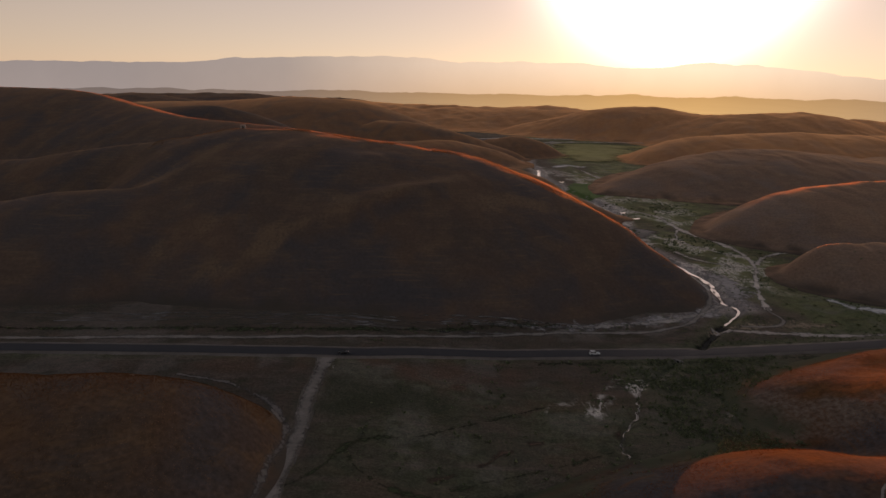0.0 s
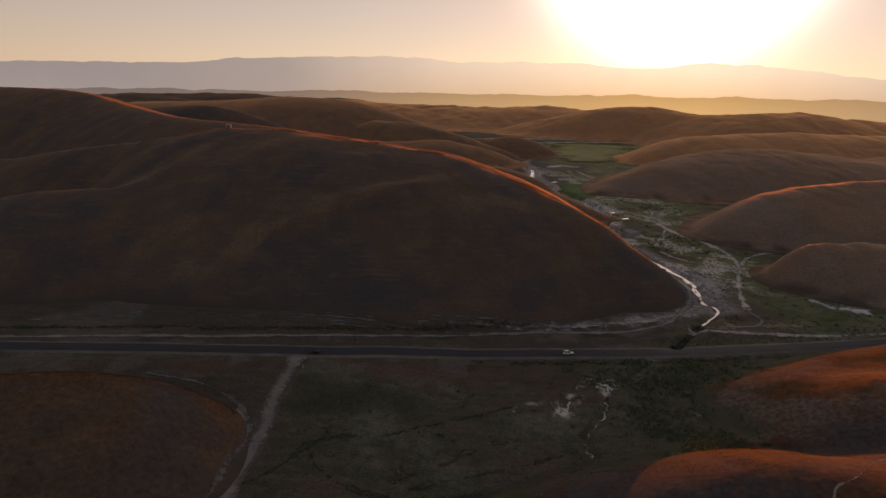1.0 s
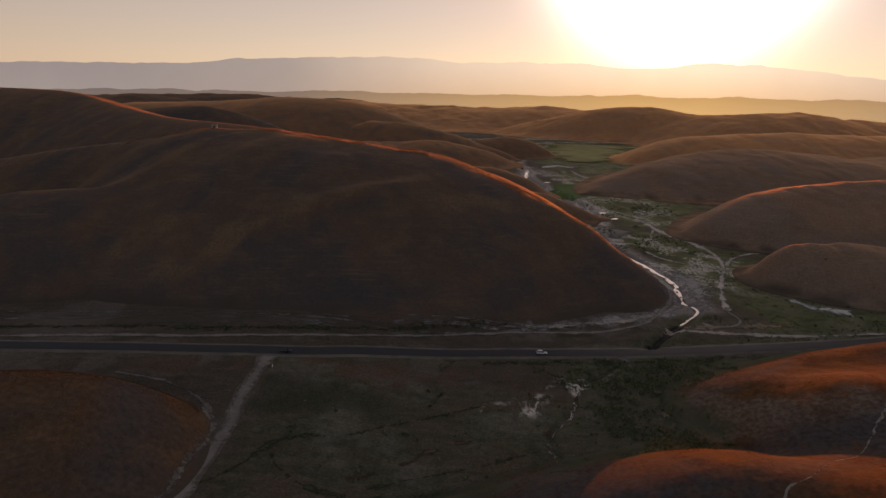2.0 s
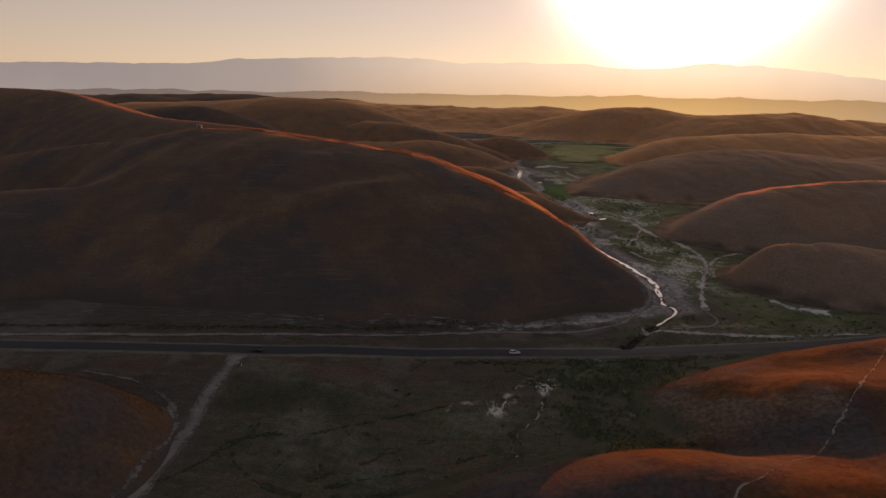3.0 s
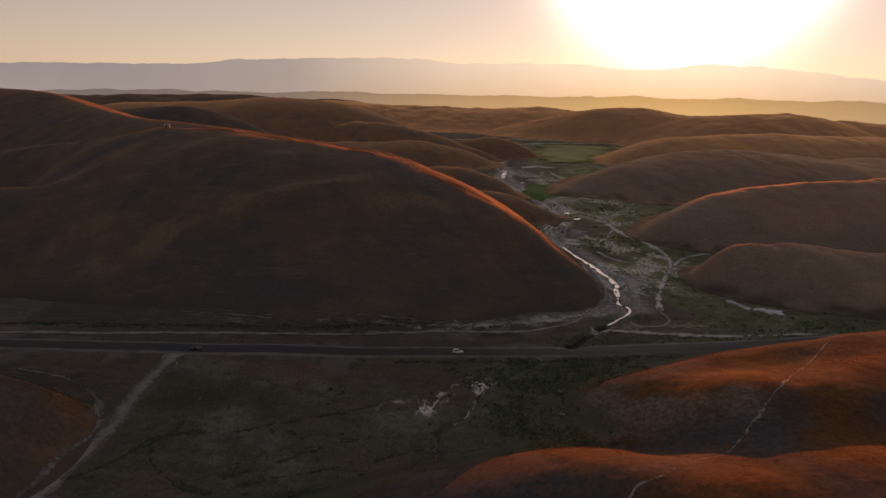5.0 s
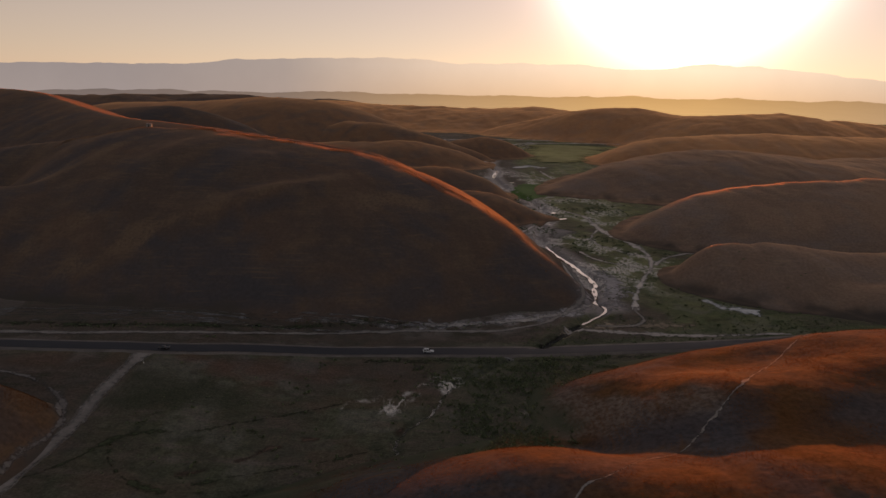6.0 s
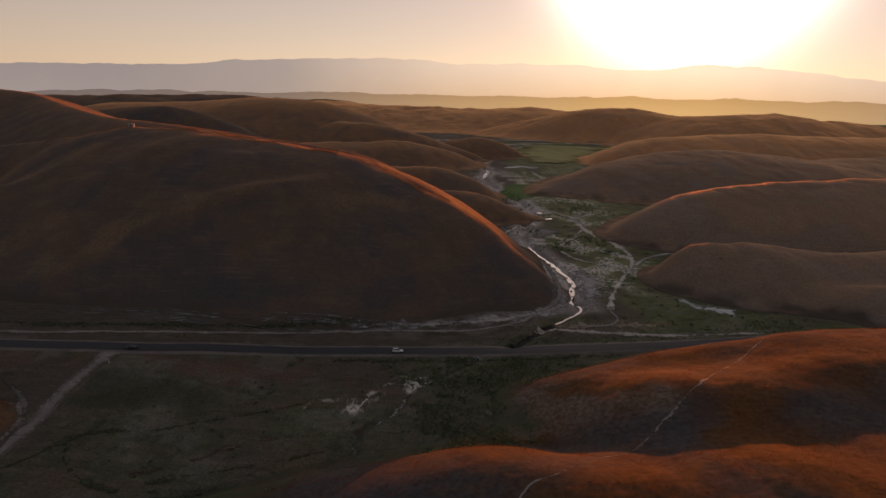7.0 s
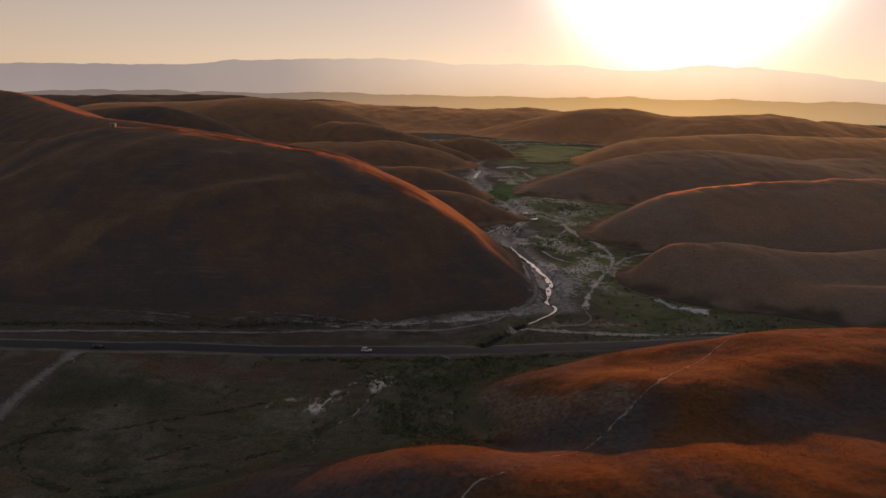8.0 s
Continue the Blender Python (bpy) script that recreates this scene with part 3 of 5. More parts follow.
def hill(label, ridges, box, step, material, rough=1.0, power=1.7, blend=6.0, foot=2.5, name="hill", terrace=0.0, noses=(), toe=0.25, patches_and_shading=()):
    def raw(X, Y):
        h = hill_field(X, Y, ridges, power, blend, toe)
        wx, wy = X + 14 * vnoise(X, Y, 55, 2.0), Y + 14 * vnoise(X, Y, 55, 7.0)
        gully = np.abs(vnoise(wx * 1.5, wy * 0.6, 60, 3.0)) + 0.45 * np.abs(vnoise(wx * 1.4, wy * 0.6, 24, 5.0))
        body = np.clip(h / 25.0, 0, 1)
        for line, rise, wide in noses:
            d, w = line_distance(X, Y, spline(line))
            h = h + rise * np.exp(-(d / wide) ** 2) * np.sin(np.pi * np.clip(w, 0.02, 0.98))
        h = h + rough * (0.9 * fbm(X, Y, 70, 3, 1.0) + 0.3 * fbm(X, Y, 16, 4, 4.0) + 0.06 * fbm(X, Y, 4, 2, 9.0) + 1.7 * (gully - 0.5) * body)
        return h + terrace * np.sin(h * 2.9 + 2.0 * vnoise(X, Y, 40, 8.0)) * sstep(3, 7, h) * sstep(26, 14, h)

    x0, x1, y0, y1 = box
    X, Y = np.meshgrid(np.arange(x0, x1 + step, step), np.arange(y0, y1 + step, step))
    h = raw(X, Y)
    SURFACES.append(lambda x, y: smax(raw(x, y), ground_z(x, y), foot))
    g = ground_z(X, Y) if y0 < 600 else floor_base(X, Y)
    keep = h > g - foot
    Z = smax(h, g, foot) - 0.9 * sstep(g - 0.2 * foot, g - foot, h)
    me, used = grid_mesh(name, X, Y, Z, material, keep)
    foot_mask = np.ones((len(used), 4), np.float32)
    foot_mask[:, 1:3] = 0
    for channel, line, wide in patches_and_shading:
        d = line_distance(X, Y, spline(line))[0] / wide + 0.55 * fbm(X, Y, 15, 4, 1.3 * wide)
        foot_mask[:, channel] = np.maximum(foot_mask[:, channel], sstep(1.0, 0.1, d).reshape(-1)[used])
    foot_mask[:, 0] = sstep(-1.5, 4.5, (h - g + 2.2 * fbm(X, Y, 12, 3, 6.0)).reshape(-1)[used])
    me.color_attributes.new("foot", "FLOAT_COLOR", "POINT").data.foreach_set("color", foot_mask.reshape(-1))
    return tagged(new(name, me), label, "hill", kind="structure")

# the broad brown hill beyond the road, with its side spurs
hill("broad rounded hill of dry brown grass, its ridge edged by low sun",
     [[(-146, 455, 82, 130, 150), (-100, 453, 82, 184, 140), (-55, 444, 77, 175, 126), (0, 424.5, 71, 152, 124), (41, 414, 57.3, 126, 93),
       (75, 391, 47.5, 86, 38), (93, 380.5, 40, 71, 32), (110, 370, 29.5, 59, 11), (128, 355.5, 17.5, 46, 6.5), (142, 341.5, 5.5, 15, 3.5)],
      [(56, 398, 48, 70, 60), (72, 387, 45, 64, 30), (90, 376, 38.5, 60, 24), (106, 365.5, 28.3, 48, 14), (123, 351, 16.8, 36, 8), (137, 337, 5, 12, 4)],
      [(-146, 455, 82, 130, 150), (-205, 465, 73, 78, 120), (-276, 475, 63, 78, 120), (-350, 485, 53, 80, 120), (-520, 500, 50, 110, 140)],
      [(-135, 440, 77, 130, 50), (-163, 400, 57.5, 110, 30), (-188, 374, 50.5, 102, 31), (-232, 366, 49, 100, 36), (-264, 360, 44, 98, 50), (-360, 352, 40, 100, 60)]],
     (-520, 190, 225, 640), 1.7, HILL_BROWN, terrace=0.22, rough=0.7, power=1.75, toe=0.03,
     # Besides straw and bare patches, fold crests are painted lit and hollows shaded.
     patches_and_shading=((1, [(-112, 296), (-99, 304), (-88, 318), (-66, 329), (-50, 337)], 11), (1, [(-150, 312), (-136, 322), (-126, 330)], 9), (1, [(30, 352), (44, 360), (60, 362)], 12),
             (1, [(-250, 367), (-196, 372), (-165, 392), (-140, 424), (-120, 444)], 7), (1, [(8, 366), (-11, 357), (-40, 345)], 4), (2, [(-74, 304), (-60, 314), (-44, 326)], 10), (2, [(-122, 280), (-102, 290), (-88, 296)], 11),
             (2, [(-34, 336), (-12, 344), (4, 350)], 8), (2, [(-230, 400), (-190, 405), (-160, 425), (-140, 440)], 18), (2, [(-230, 330), (-190, 322), (-160, 300)], 26), (2, [(-40, 284), (20, 290), (70, 302)], 12)),
     noses=(([(18, 378), (4, 362), (-11, 354), (-28, 349), (-47, 339), (-62, 329), (-75, 314)], 6.0, 10), ([(-30, 415), (-50, 385), (-70, 350), (-84, 310)], 3.5, 18), ([(-60, 440), (-95, 400), (-112, 360), (-118, 320)], 4.0, 18)))
hill("tall brown ridge running back behind the broad hill",
     [[(-760, 860, 108, 260, 260), (-562, 800, 108, 240, 240), (-440, 750, 105.5, 210, 210), (-376, 715, 97, 190, 180), (-256, 610, 84, 150, 150), (-146, 530, 81, 130, 130),
       (-66, 490, 75.5, 110, 110), (-25, 472, 72, 90, 100), (21, 457, 66, 80, 80), (48, 442, 55.5, 66, 66), (82, 422, 33, 44, 44), (106, 408, 12, 24, 24)]],
     (-900, 160, 380, 1100), 3.0, HILL_BROWN, power=1.5, rough=0.25)
hill("round brown hill with a sunlit top",
     [[(-520, 1000, 70, 150, 150), (-428, 980, 80, 150, 150), (-358, 960, 84.5, 150, 150), (-304, 950, 77, 140, 140), (-250, 940, 58, 110, 110), (-190, 930, 30, 70, 70)]],
     (-700, -100, 780, 1180), 4.0, HILL_BROWN, power=1.5, rough=0.5)
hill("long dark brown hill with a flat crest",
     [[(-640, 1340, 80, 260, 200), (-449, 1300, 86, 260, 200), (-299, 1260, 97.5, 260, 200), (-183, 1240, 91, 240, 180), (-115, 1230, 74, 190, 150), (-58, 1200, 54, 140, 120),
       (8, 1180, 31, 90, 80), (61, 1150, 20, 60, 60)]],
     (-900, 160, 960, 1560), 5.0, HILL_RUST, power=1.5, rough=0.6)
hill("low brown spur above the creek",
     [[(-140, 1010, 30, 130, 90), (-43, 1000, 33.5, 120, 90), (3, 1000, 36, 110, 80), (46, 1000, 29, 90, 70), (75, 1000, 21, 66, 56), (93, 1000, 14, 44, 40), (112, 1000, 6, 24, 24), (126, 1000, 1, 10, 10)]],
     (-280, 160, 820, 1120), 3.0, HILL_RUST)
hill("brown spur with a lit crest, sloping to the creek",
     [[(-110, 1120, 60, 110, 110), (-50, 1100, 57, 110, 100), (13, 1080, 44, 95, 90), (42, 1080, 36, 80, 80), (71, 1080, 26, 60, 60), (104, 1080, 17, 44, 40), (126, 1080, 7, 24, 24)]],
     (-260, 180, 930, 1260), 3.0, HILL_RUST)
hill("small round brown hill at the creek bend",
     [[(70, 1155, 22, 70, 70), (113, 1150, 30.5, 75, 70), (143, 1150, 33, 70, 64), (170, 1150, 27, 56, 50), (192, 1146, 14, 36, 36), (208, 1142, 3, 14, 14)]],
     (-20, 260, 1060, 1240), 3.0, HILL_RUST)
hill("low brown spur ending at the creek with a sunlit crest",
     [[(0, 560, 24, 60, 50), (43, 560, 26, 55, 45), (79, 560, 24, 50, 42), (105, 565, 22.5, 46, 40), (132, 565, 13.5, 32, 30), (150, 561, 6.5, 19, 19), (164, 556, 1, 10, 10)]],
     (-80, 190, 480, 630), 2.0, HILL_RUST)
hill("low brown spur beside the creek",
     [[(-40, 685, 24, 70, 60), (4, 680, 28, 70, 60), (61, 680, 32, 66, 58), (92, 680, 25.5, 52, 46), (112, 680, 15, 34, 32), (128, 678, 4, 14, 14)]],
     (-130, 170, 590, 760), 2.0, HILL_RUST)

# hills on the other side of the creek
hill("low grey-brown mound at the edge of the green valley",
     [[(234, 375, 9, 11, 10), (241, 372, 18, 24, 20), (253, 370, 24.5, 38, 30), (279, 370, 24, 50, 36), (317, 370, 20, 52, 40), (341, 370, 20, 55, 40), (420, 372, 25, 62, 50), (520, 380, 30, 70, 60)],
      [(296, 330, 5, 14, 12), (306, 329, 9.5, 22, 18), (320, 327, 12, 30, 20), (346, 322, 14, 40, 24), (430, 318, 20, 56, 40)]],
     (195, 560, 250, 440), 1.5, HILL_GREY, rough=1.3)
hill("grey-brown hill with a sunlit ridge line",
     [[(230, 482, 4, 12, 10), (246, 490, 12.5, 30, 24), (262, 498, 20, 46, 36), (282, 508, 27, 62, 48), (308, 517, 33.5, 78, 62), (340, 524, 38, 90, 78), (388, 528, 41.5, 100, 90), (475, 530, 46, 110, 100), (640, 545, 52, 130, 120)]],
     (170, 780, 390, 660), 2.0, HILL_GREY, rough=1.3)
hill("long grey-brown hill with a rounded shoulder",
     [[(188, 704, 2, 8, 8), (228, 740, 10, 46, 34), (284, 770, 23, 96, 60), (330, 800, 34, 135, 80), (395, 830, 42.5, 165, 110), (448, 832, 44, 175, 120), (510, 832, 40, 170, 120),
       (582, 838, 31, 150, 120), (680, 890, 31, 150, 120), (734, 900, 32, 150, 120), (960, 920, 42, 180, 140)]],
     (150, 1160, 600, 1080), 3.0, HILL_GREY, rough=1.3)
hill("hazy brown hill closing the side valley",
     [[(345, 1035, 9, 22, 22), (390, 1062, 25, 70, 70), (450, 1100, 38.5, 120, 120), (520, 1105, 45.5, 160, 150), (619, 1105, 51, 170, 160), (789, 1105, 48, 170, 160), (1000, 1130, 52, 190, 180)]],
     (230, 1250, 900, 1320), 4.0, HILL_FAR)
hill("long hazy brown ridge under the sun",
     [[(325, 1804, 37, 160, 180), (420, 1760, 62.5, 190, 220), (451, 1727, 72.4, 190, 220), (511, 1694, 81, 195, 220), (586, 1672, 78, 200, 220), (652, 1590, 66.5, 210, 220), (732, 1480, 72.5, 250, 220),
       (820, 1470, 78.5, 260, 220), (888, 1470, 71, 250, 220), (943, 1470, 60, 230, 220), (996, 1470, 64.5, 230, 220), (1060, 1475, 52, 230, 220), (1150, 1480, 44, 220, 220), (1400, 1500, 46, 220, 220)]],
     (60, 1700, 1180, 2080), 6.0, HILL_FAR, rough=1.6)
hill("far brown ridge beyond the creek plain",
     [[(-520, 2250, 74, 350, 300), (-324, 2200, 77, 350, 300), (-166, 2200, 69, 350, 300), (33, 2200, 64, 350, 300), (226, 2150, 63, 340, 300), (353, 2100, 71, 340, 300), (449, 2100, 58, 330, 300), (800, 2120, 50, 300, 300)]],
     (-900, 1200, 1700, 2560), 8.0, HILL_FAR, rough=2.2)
hill("far dark ridge on the skyline",
     [[(-1500, 1750, 80, 300, 300), (-907, 1700, 88, 300, 300), (-815, 1700, 91, 300, 300), (-740, 1700, 83, 280, 280), (-560, 1720, 60, 260, 260)],
      [(-1200, 2450, 84, 400, 400), (-784, 2400, 92, 400, 400), (-655, 2400, 84, 400, 400), (-400, 2400, 80, 400, 400)]],
     (-1900, 0, 1350, 2850), 10.0, HILL_BROWN, rough=2.2)

# near hills on this side of the road
hill("low dome of dry red-brown grass beside the dirt road",
     [[(-260, 168, 24, 90, 45), (-200, 166, 25, 85, 42), (-130, 164, 27, 80, 38), (-99, 164, 28.5, 62, 35), (-84, 167.5, 26, 47, 29), (-74, 173, 20.5, 32, 22), (-65, 178, 13.5, 20, 15), (-59, 181, 9, 10, 9)]],
     (-320, -30, 70, 225), 1.0, HILL_DOME, rough=0.6)
hill("sunlit red grass hill with a near spur, sloping to the road",
     [[(122, 206, 2.5, 9, 7), (132, 205, 7, 22, 14), (145, 202, 12.5, 34, 24), (158, 194, 17, 46, 36), (172, 183, 22, 56, 46), (195, 181, 23.5, 70, 56), (216, 186, 24.3, 84, 60),
       (238, 196, 25.5, 96, 60), (262, 205, 25, 104, 60), (300, 212, 23, 108, 60), (360, 220, 21, 110, 60), (480, 240, 22, 120, 80)],
      [(135, 212, 5, 16, 12), (150, 215, 9, 26, 18), (168, 219, 12, 36, 23), (184, 222, 14, 42, 26), (203, 226, 16, 46, 28), (222, 228, 18.5, 52, 29), (246, 226, 23, 62, 36), (277, 228, 23.5, 66, 42), (330, 236, 22, 70, 44), (460, 252, 22, 80, 50)],
      [(20, 126, 3, 14, 12), (44, 130, 5, 22, 24), (66, 135, 8.5, 28, 29), (91, 138.5, 13.2, 38, 34), (108, 139.5, 16.6, 44, 37), (122, 136, 19, 46, 36), (137, 129, 21, 48, 46), (158, 123, 23, 50, 62),
       (185, 117, 26, 54, 84), (260, 110, 28.5, 60, 100), (360, 110, 31, 70, 100)]],
     (15, 560, 50, 300), 1.0, HILL_RED, rough=1.0, blend=8.0, power=1.8, foot=2.5, toe=0.12,
     # Grey along the hollow behind the near spur paints its shade; pale tints are straw.
     patches_and_shading=((1, [(117, 202), (127, 192), (140, 184), (150, 178)], 15), (1, [(128, 212), (140, 206)], 7), (2, [(122, 166), (145, 163), (165, 166)], 13), (2, [(205, 165), (240, 172), (290, 180)], 16), (2, [(90, 118), (115, 114), (140, 110)], 12)))
# ---------------------------------------------------------------- far ranges
def far_range(name, y, heights, x0, x1, depth, material, label, wobble, fine):
    """A far mountain range: a ridge of that length with slopes on both sides."""
    xs = np.linspace(x0, x1, 500)
    hp = spline([(i, h) for i, h in enumerate(heights)], 12)
    top = np.interp(np.linspace(0, len(heights) - 1, 500), hp[:, 0], hp[:, 1]) + wobble * fbm(xs, xs * 0 + y, fine, 5, 2.0, 0.55)
    rows = [(-0.5, -0.10), (-0.3, 0.35), (-0.12, 0.75), (0.0, 1.0), (0.15, 0.7), (0.5, -0.1)]
    X = np.array([xs for _ in rows])
    Y = np.array([xs * 0 + y + r[0] * depth for r in rows])
    Z = np.array([top * r[1] for r in rows])
    me, _ = grid_mesh(name, X, Y, Z, material)
    tagged(new(name, me), label, "mountains", kind="structure")


# Both backdrops emit their painted haze; nothing lights them.
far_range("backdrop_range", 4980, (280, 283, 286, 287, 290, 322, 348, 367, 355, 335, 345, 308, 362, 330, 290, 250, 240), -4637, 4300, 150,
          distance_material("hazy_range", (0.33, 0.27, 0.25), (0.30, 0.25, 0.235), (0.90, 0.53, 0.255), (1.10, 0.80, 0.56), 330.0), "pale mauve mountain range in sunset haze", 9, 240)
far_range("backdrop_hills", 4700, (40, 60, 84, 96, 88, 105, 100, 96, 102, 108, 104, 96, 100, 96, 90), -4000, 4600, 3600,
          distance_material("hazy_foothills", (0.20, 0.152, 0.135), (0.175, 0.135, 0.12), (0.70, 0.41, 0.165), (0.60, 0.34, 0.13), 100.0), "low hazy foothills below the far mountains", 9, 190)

# ---------------------------------------------------------------- roads, tracks and water
strip("road", ROAD, 7.0, 0.35, ASPHALT, "straight two-lane road of dark worn asphalt", "road", columns=7, crown=0.08, step=2.0)
strip("road_shoulder", ROAD, 10.6, 0.22, GRAVEL, "pale gravel shoulder under the road", "road shoulder", ragged=0.08, columns=5, skirt=1.0, step=2.0)
strip("farm_track", SIDE_TRACK, 3.7, 0.2, DUST, "pale dirt track running beside the road", "dirt track", ragged=0.25, on=0)
strip("hill_ditch", spline([(-300, 247), (-184, 249.5), (-115, 252), (-79, 253), (-43, 257), (-8, 268), (30, 278), (61, 283)]), 5.5, 0.14, SEDGE, "dark weedy ditch along the foot of the broad hill", "ditch", columns=7, ragged=0.6, step=1.0, on=0)
strip("road_verge", spline([(40, 239), (60, 241), (107, 243.5), (148, 248.5), (190, 253.5), (225, 260), (270, 270)]), 7.0, 0.14, SEDGE, "dark weedy verge below the road", "verge", columns=7, ragged=0.5, step=1.0, fade=True)
strip("dry_flat", spline([(127, 276), (146, 284), (168, 288), (192, 291), (212, 294)]), 16.0, 0.12, TAN, "dry tan earth between the creek and the road", "bare earth", columns=9, ragged=0.6, step=0.9, fade=True)
strip("mud_flat", spline([(170, 310), (171, 328), (175, 346), (178, 366), (173, 388)]), 17.0, 0.12, FAN, "grey dried mud beside the creek", "mud flat", columns=9, ragged=0.6, step=0.9, fade=True)
strip("dirt_road", DIRT_ROAD, lambda u: 6.6 + 8.0 * np.exp(-u * 40), 0.16, DUST, "pale dirt road branching off the asphalt road", "dirt road", ragged=0.15)
strip("loop_track", LOOP_TRACK, lambda u: 2.0 + 1.4 * u, 0.14, SCUFF, "narrow dirt track round the foot of the dome", "dirt track", ragged=0.4, fade=True)
strip("valley_track", VALLEY_TRACK[-36:], 2.8, 0.2, DUST, "dusty brown track curving down to the creek bank", "dirt track", ragged=0.4, fade=True)
strip("valley_track", VALLEY_TRACK[:-32], lambda u: 3.9 + 4.0 * np.exp(-((u - 0.7) / 0.11) ** 2), 0.16, PALE, "pale dirt track winding up the valley", "dirt track", ragged=0.4)
strip("valley_track", SPUR_TRACK, 6.0, 0.16, PALE, "short pale dirt track forking off in the valley", "dirt track", ragged=0.4)
strip("valley_track", SPUR_END, 3.0, 0.16, PALE, "pale track round the end of a spur", "dirt track", ragged=0.4)
strip("valley_track", spline([(221, 425), (203, 438), (190, 462), (194, 490), (204, 512)]), 3.6, 0.16, PALE, "pale braided dirt track in the valley", "dirt track", ragged=0.4)
strip("valley_track", spline([(212, 394), (196, 402), (182, 414), (172, 436)]), 3.6, 0.16, PALE, "pale braided dirt track in the valley", "dirt track", ragged=0.4)
strip("valley_track", spline([(99, 723), (115, 758), (128, 777), (157, 773)]), 4.0, 0.2, PALE, "pale track below a spur in the valley", "dirt track", ragged=0.4)
strip("valley_track", spline([(125, 990), (138, 1068), (155, 1129)]), 9.0, 0.3, PALE, "pale track at the foot of a spur", "dirt track", ragged=0.5)
strip("valley_track", spline([(211, 917), (217, 844), (224, 797), (216, 770)]), 5.0, 0.2, PALE, "pale dirt track across the green valley", "dirt track", ragged=0.4)
strip("salt_flat", spline([(172, 950), (190, 972), (203, 989), (212, 972), (228, 958)]), 22.0, 0.2, SALT, "patchy white salt flat in the green valley", "salt flat", ragged=0.7, fade=True)
strip("salt_flat", spline([(226, 1395), (240, 1420), (270, 1485)]), 16.0, 0.4, MUD, "pale salt flat on the far plain", "salt flat", ragged=0.7, fade=True)
strip("salt_flat", spline([(223, 331), (226, 319), (234, 315), (246, 311)]), 8.5, 0.2, SALT, "bright salt pan on the green flat below the mound", "salt flat", ragged=0.8, fade=True)
strip("creek_ditch", RIVER[0:19], 4.6, 0.08, DARK_BANK, "dark muddy ditch between the creek and the road", "ditch", ragged=0.4, step=0.8)
strip("salt_flat", spline([(158, 478), (168, 492), (174, 515)]), 22.0, 0.2, FAINT, "grey crusted flat beside the creek", "salt flat", ragged=0.7, fade=True)
strip("far_track", FAR_ROAD, 22.0, 2.4, PALE, "pale far road across the plain", "dirt road", ragged=0.2, step=4)
strip("creek", RIVER[18:92], lambda u: 1.3 + 1.5 * sstep(0.20, 0.34, u) * sstep(1.0, 0.6, u), 0.0, WATER, "shallow creek mirroring the bright evening sky", "water", columns=7, ragged=0.7, level=-1.05, step=0.9)
strip("creek", RIVER[142:158], 5.0, 0.35, WATER, "bright bend of the creek far up the valley", "water", columns=3, ragged=0.5)
WINDING = [(p[0] + 0.55 * math.sin(1.3 * i) + 0.35 * math.sin(2.9 * i), p[1] + 0.3 * math.cos(2.1 * i)) for i, p in enumerate(STREAM)]
# Pale bed also paints the bright sky reflection of the stream.
strip("stream_bed", WINDING[30:76], lambda u: 0.8 - 0.4 * u, 0.2, PALE, "thin pale bed of a winding stream, its bright reflection painted in", "stream bed", ragged=0.9, step=0.6)
strip("stream", WINDING[32:74], 0.2, 0.26, WATER, "thin stream winding through the scrub", "water", columns=3, ragged=0.8, step=0.8)
for line, wide in (([(-45, 148), (-38, 156), (-32.7, 165), (-28.3, 173.5), (-18, 177), (-7, 179), (16.5, 192.4), (29, 198), (42.5, 202)], 1.7), ([(-27.5, 166), (-22.7, 159.2), (-10.9, 152), (-1, 149)], 2.0),
                   ([(4, 152), (18.6, 158.7), (37, 166.5), (58, 174.7)], 1.7), ([(8, 146), (22.8, 150), (40.2, 158.3), (56, 164.8), (62.7, 170.3)], 2.2)):
    strip("furrow", spline([(px + 1.2 * math.sin(3.1 * i), py + 1.0 * math.cos(4.7 * i)) for i, (px, py) in enumerate(line)]), wide * 1.7, 0.14, SEDGE, "dark sedge growing along an old furrow", "furrow", ragged=0.7, step=0.8)
strip("dry_bank", spline([(134, 281), (146, 280), (169, 278.5), (196, 277.5), (216, 279), (246, 282)]), lambda u: 6.5 - 3.5 * u, 0.2, MUD, "pale cracked mud bank beside the road", "mud bank", ragged=0.6, step=0.8, fade=True)
strip("crop_field", [(158, 664), (168, 700), (180, 740), (188, 778)], lambda u: 18 + 34 * np.sin(u * 2.6), 0.35, CROP, "bright green irrigated crop field by the creek", "field", columns=9, ragged=0.1, step=3)
strip("meadow", [(250, 1040), (275, 1120), (300, 1220), (330, 1330), (345, 1400)], lambda u: 90 + 160 * u, 1.3, MEADOW, "pale yellow-green meadow on the far plain", "meadow", columns=15, ragged=0.5, step=6)
strip("dry_riverbed", [(40, 1490), (110, 1515), (180, 1545), (260, 1545), (330, 1540)], 30.0, 1.8, PALE, "pale dry riverbed on the far plain", "dry riverbed", columns=5, ragged=0.5, step=4)
for cx, cy, wide in ((126, 708, 5), (139, 726, 5), (156, 790, 4), (177, 583, 4), (182, 556, 4)):
    strip("puddle", [(cx - wide, cy - 2), (cx, cy), (cx + wide, cy + 3)], lambda u: 0.6 + 3.0 * np.sin(u * 3.1), 0.45, WATER,
          "small bright pool of water on the valley floor", "pool", columns=3, ragged=0.4, step=0.8)
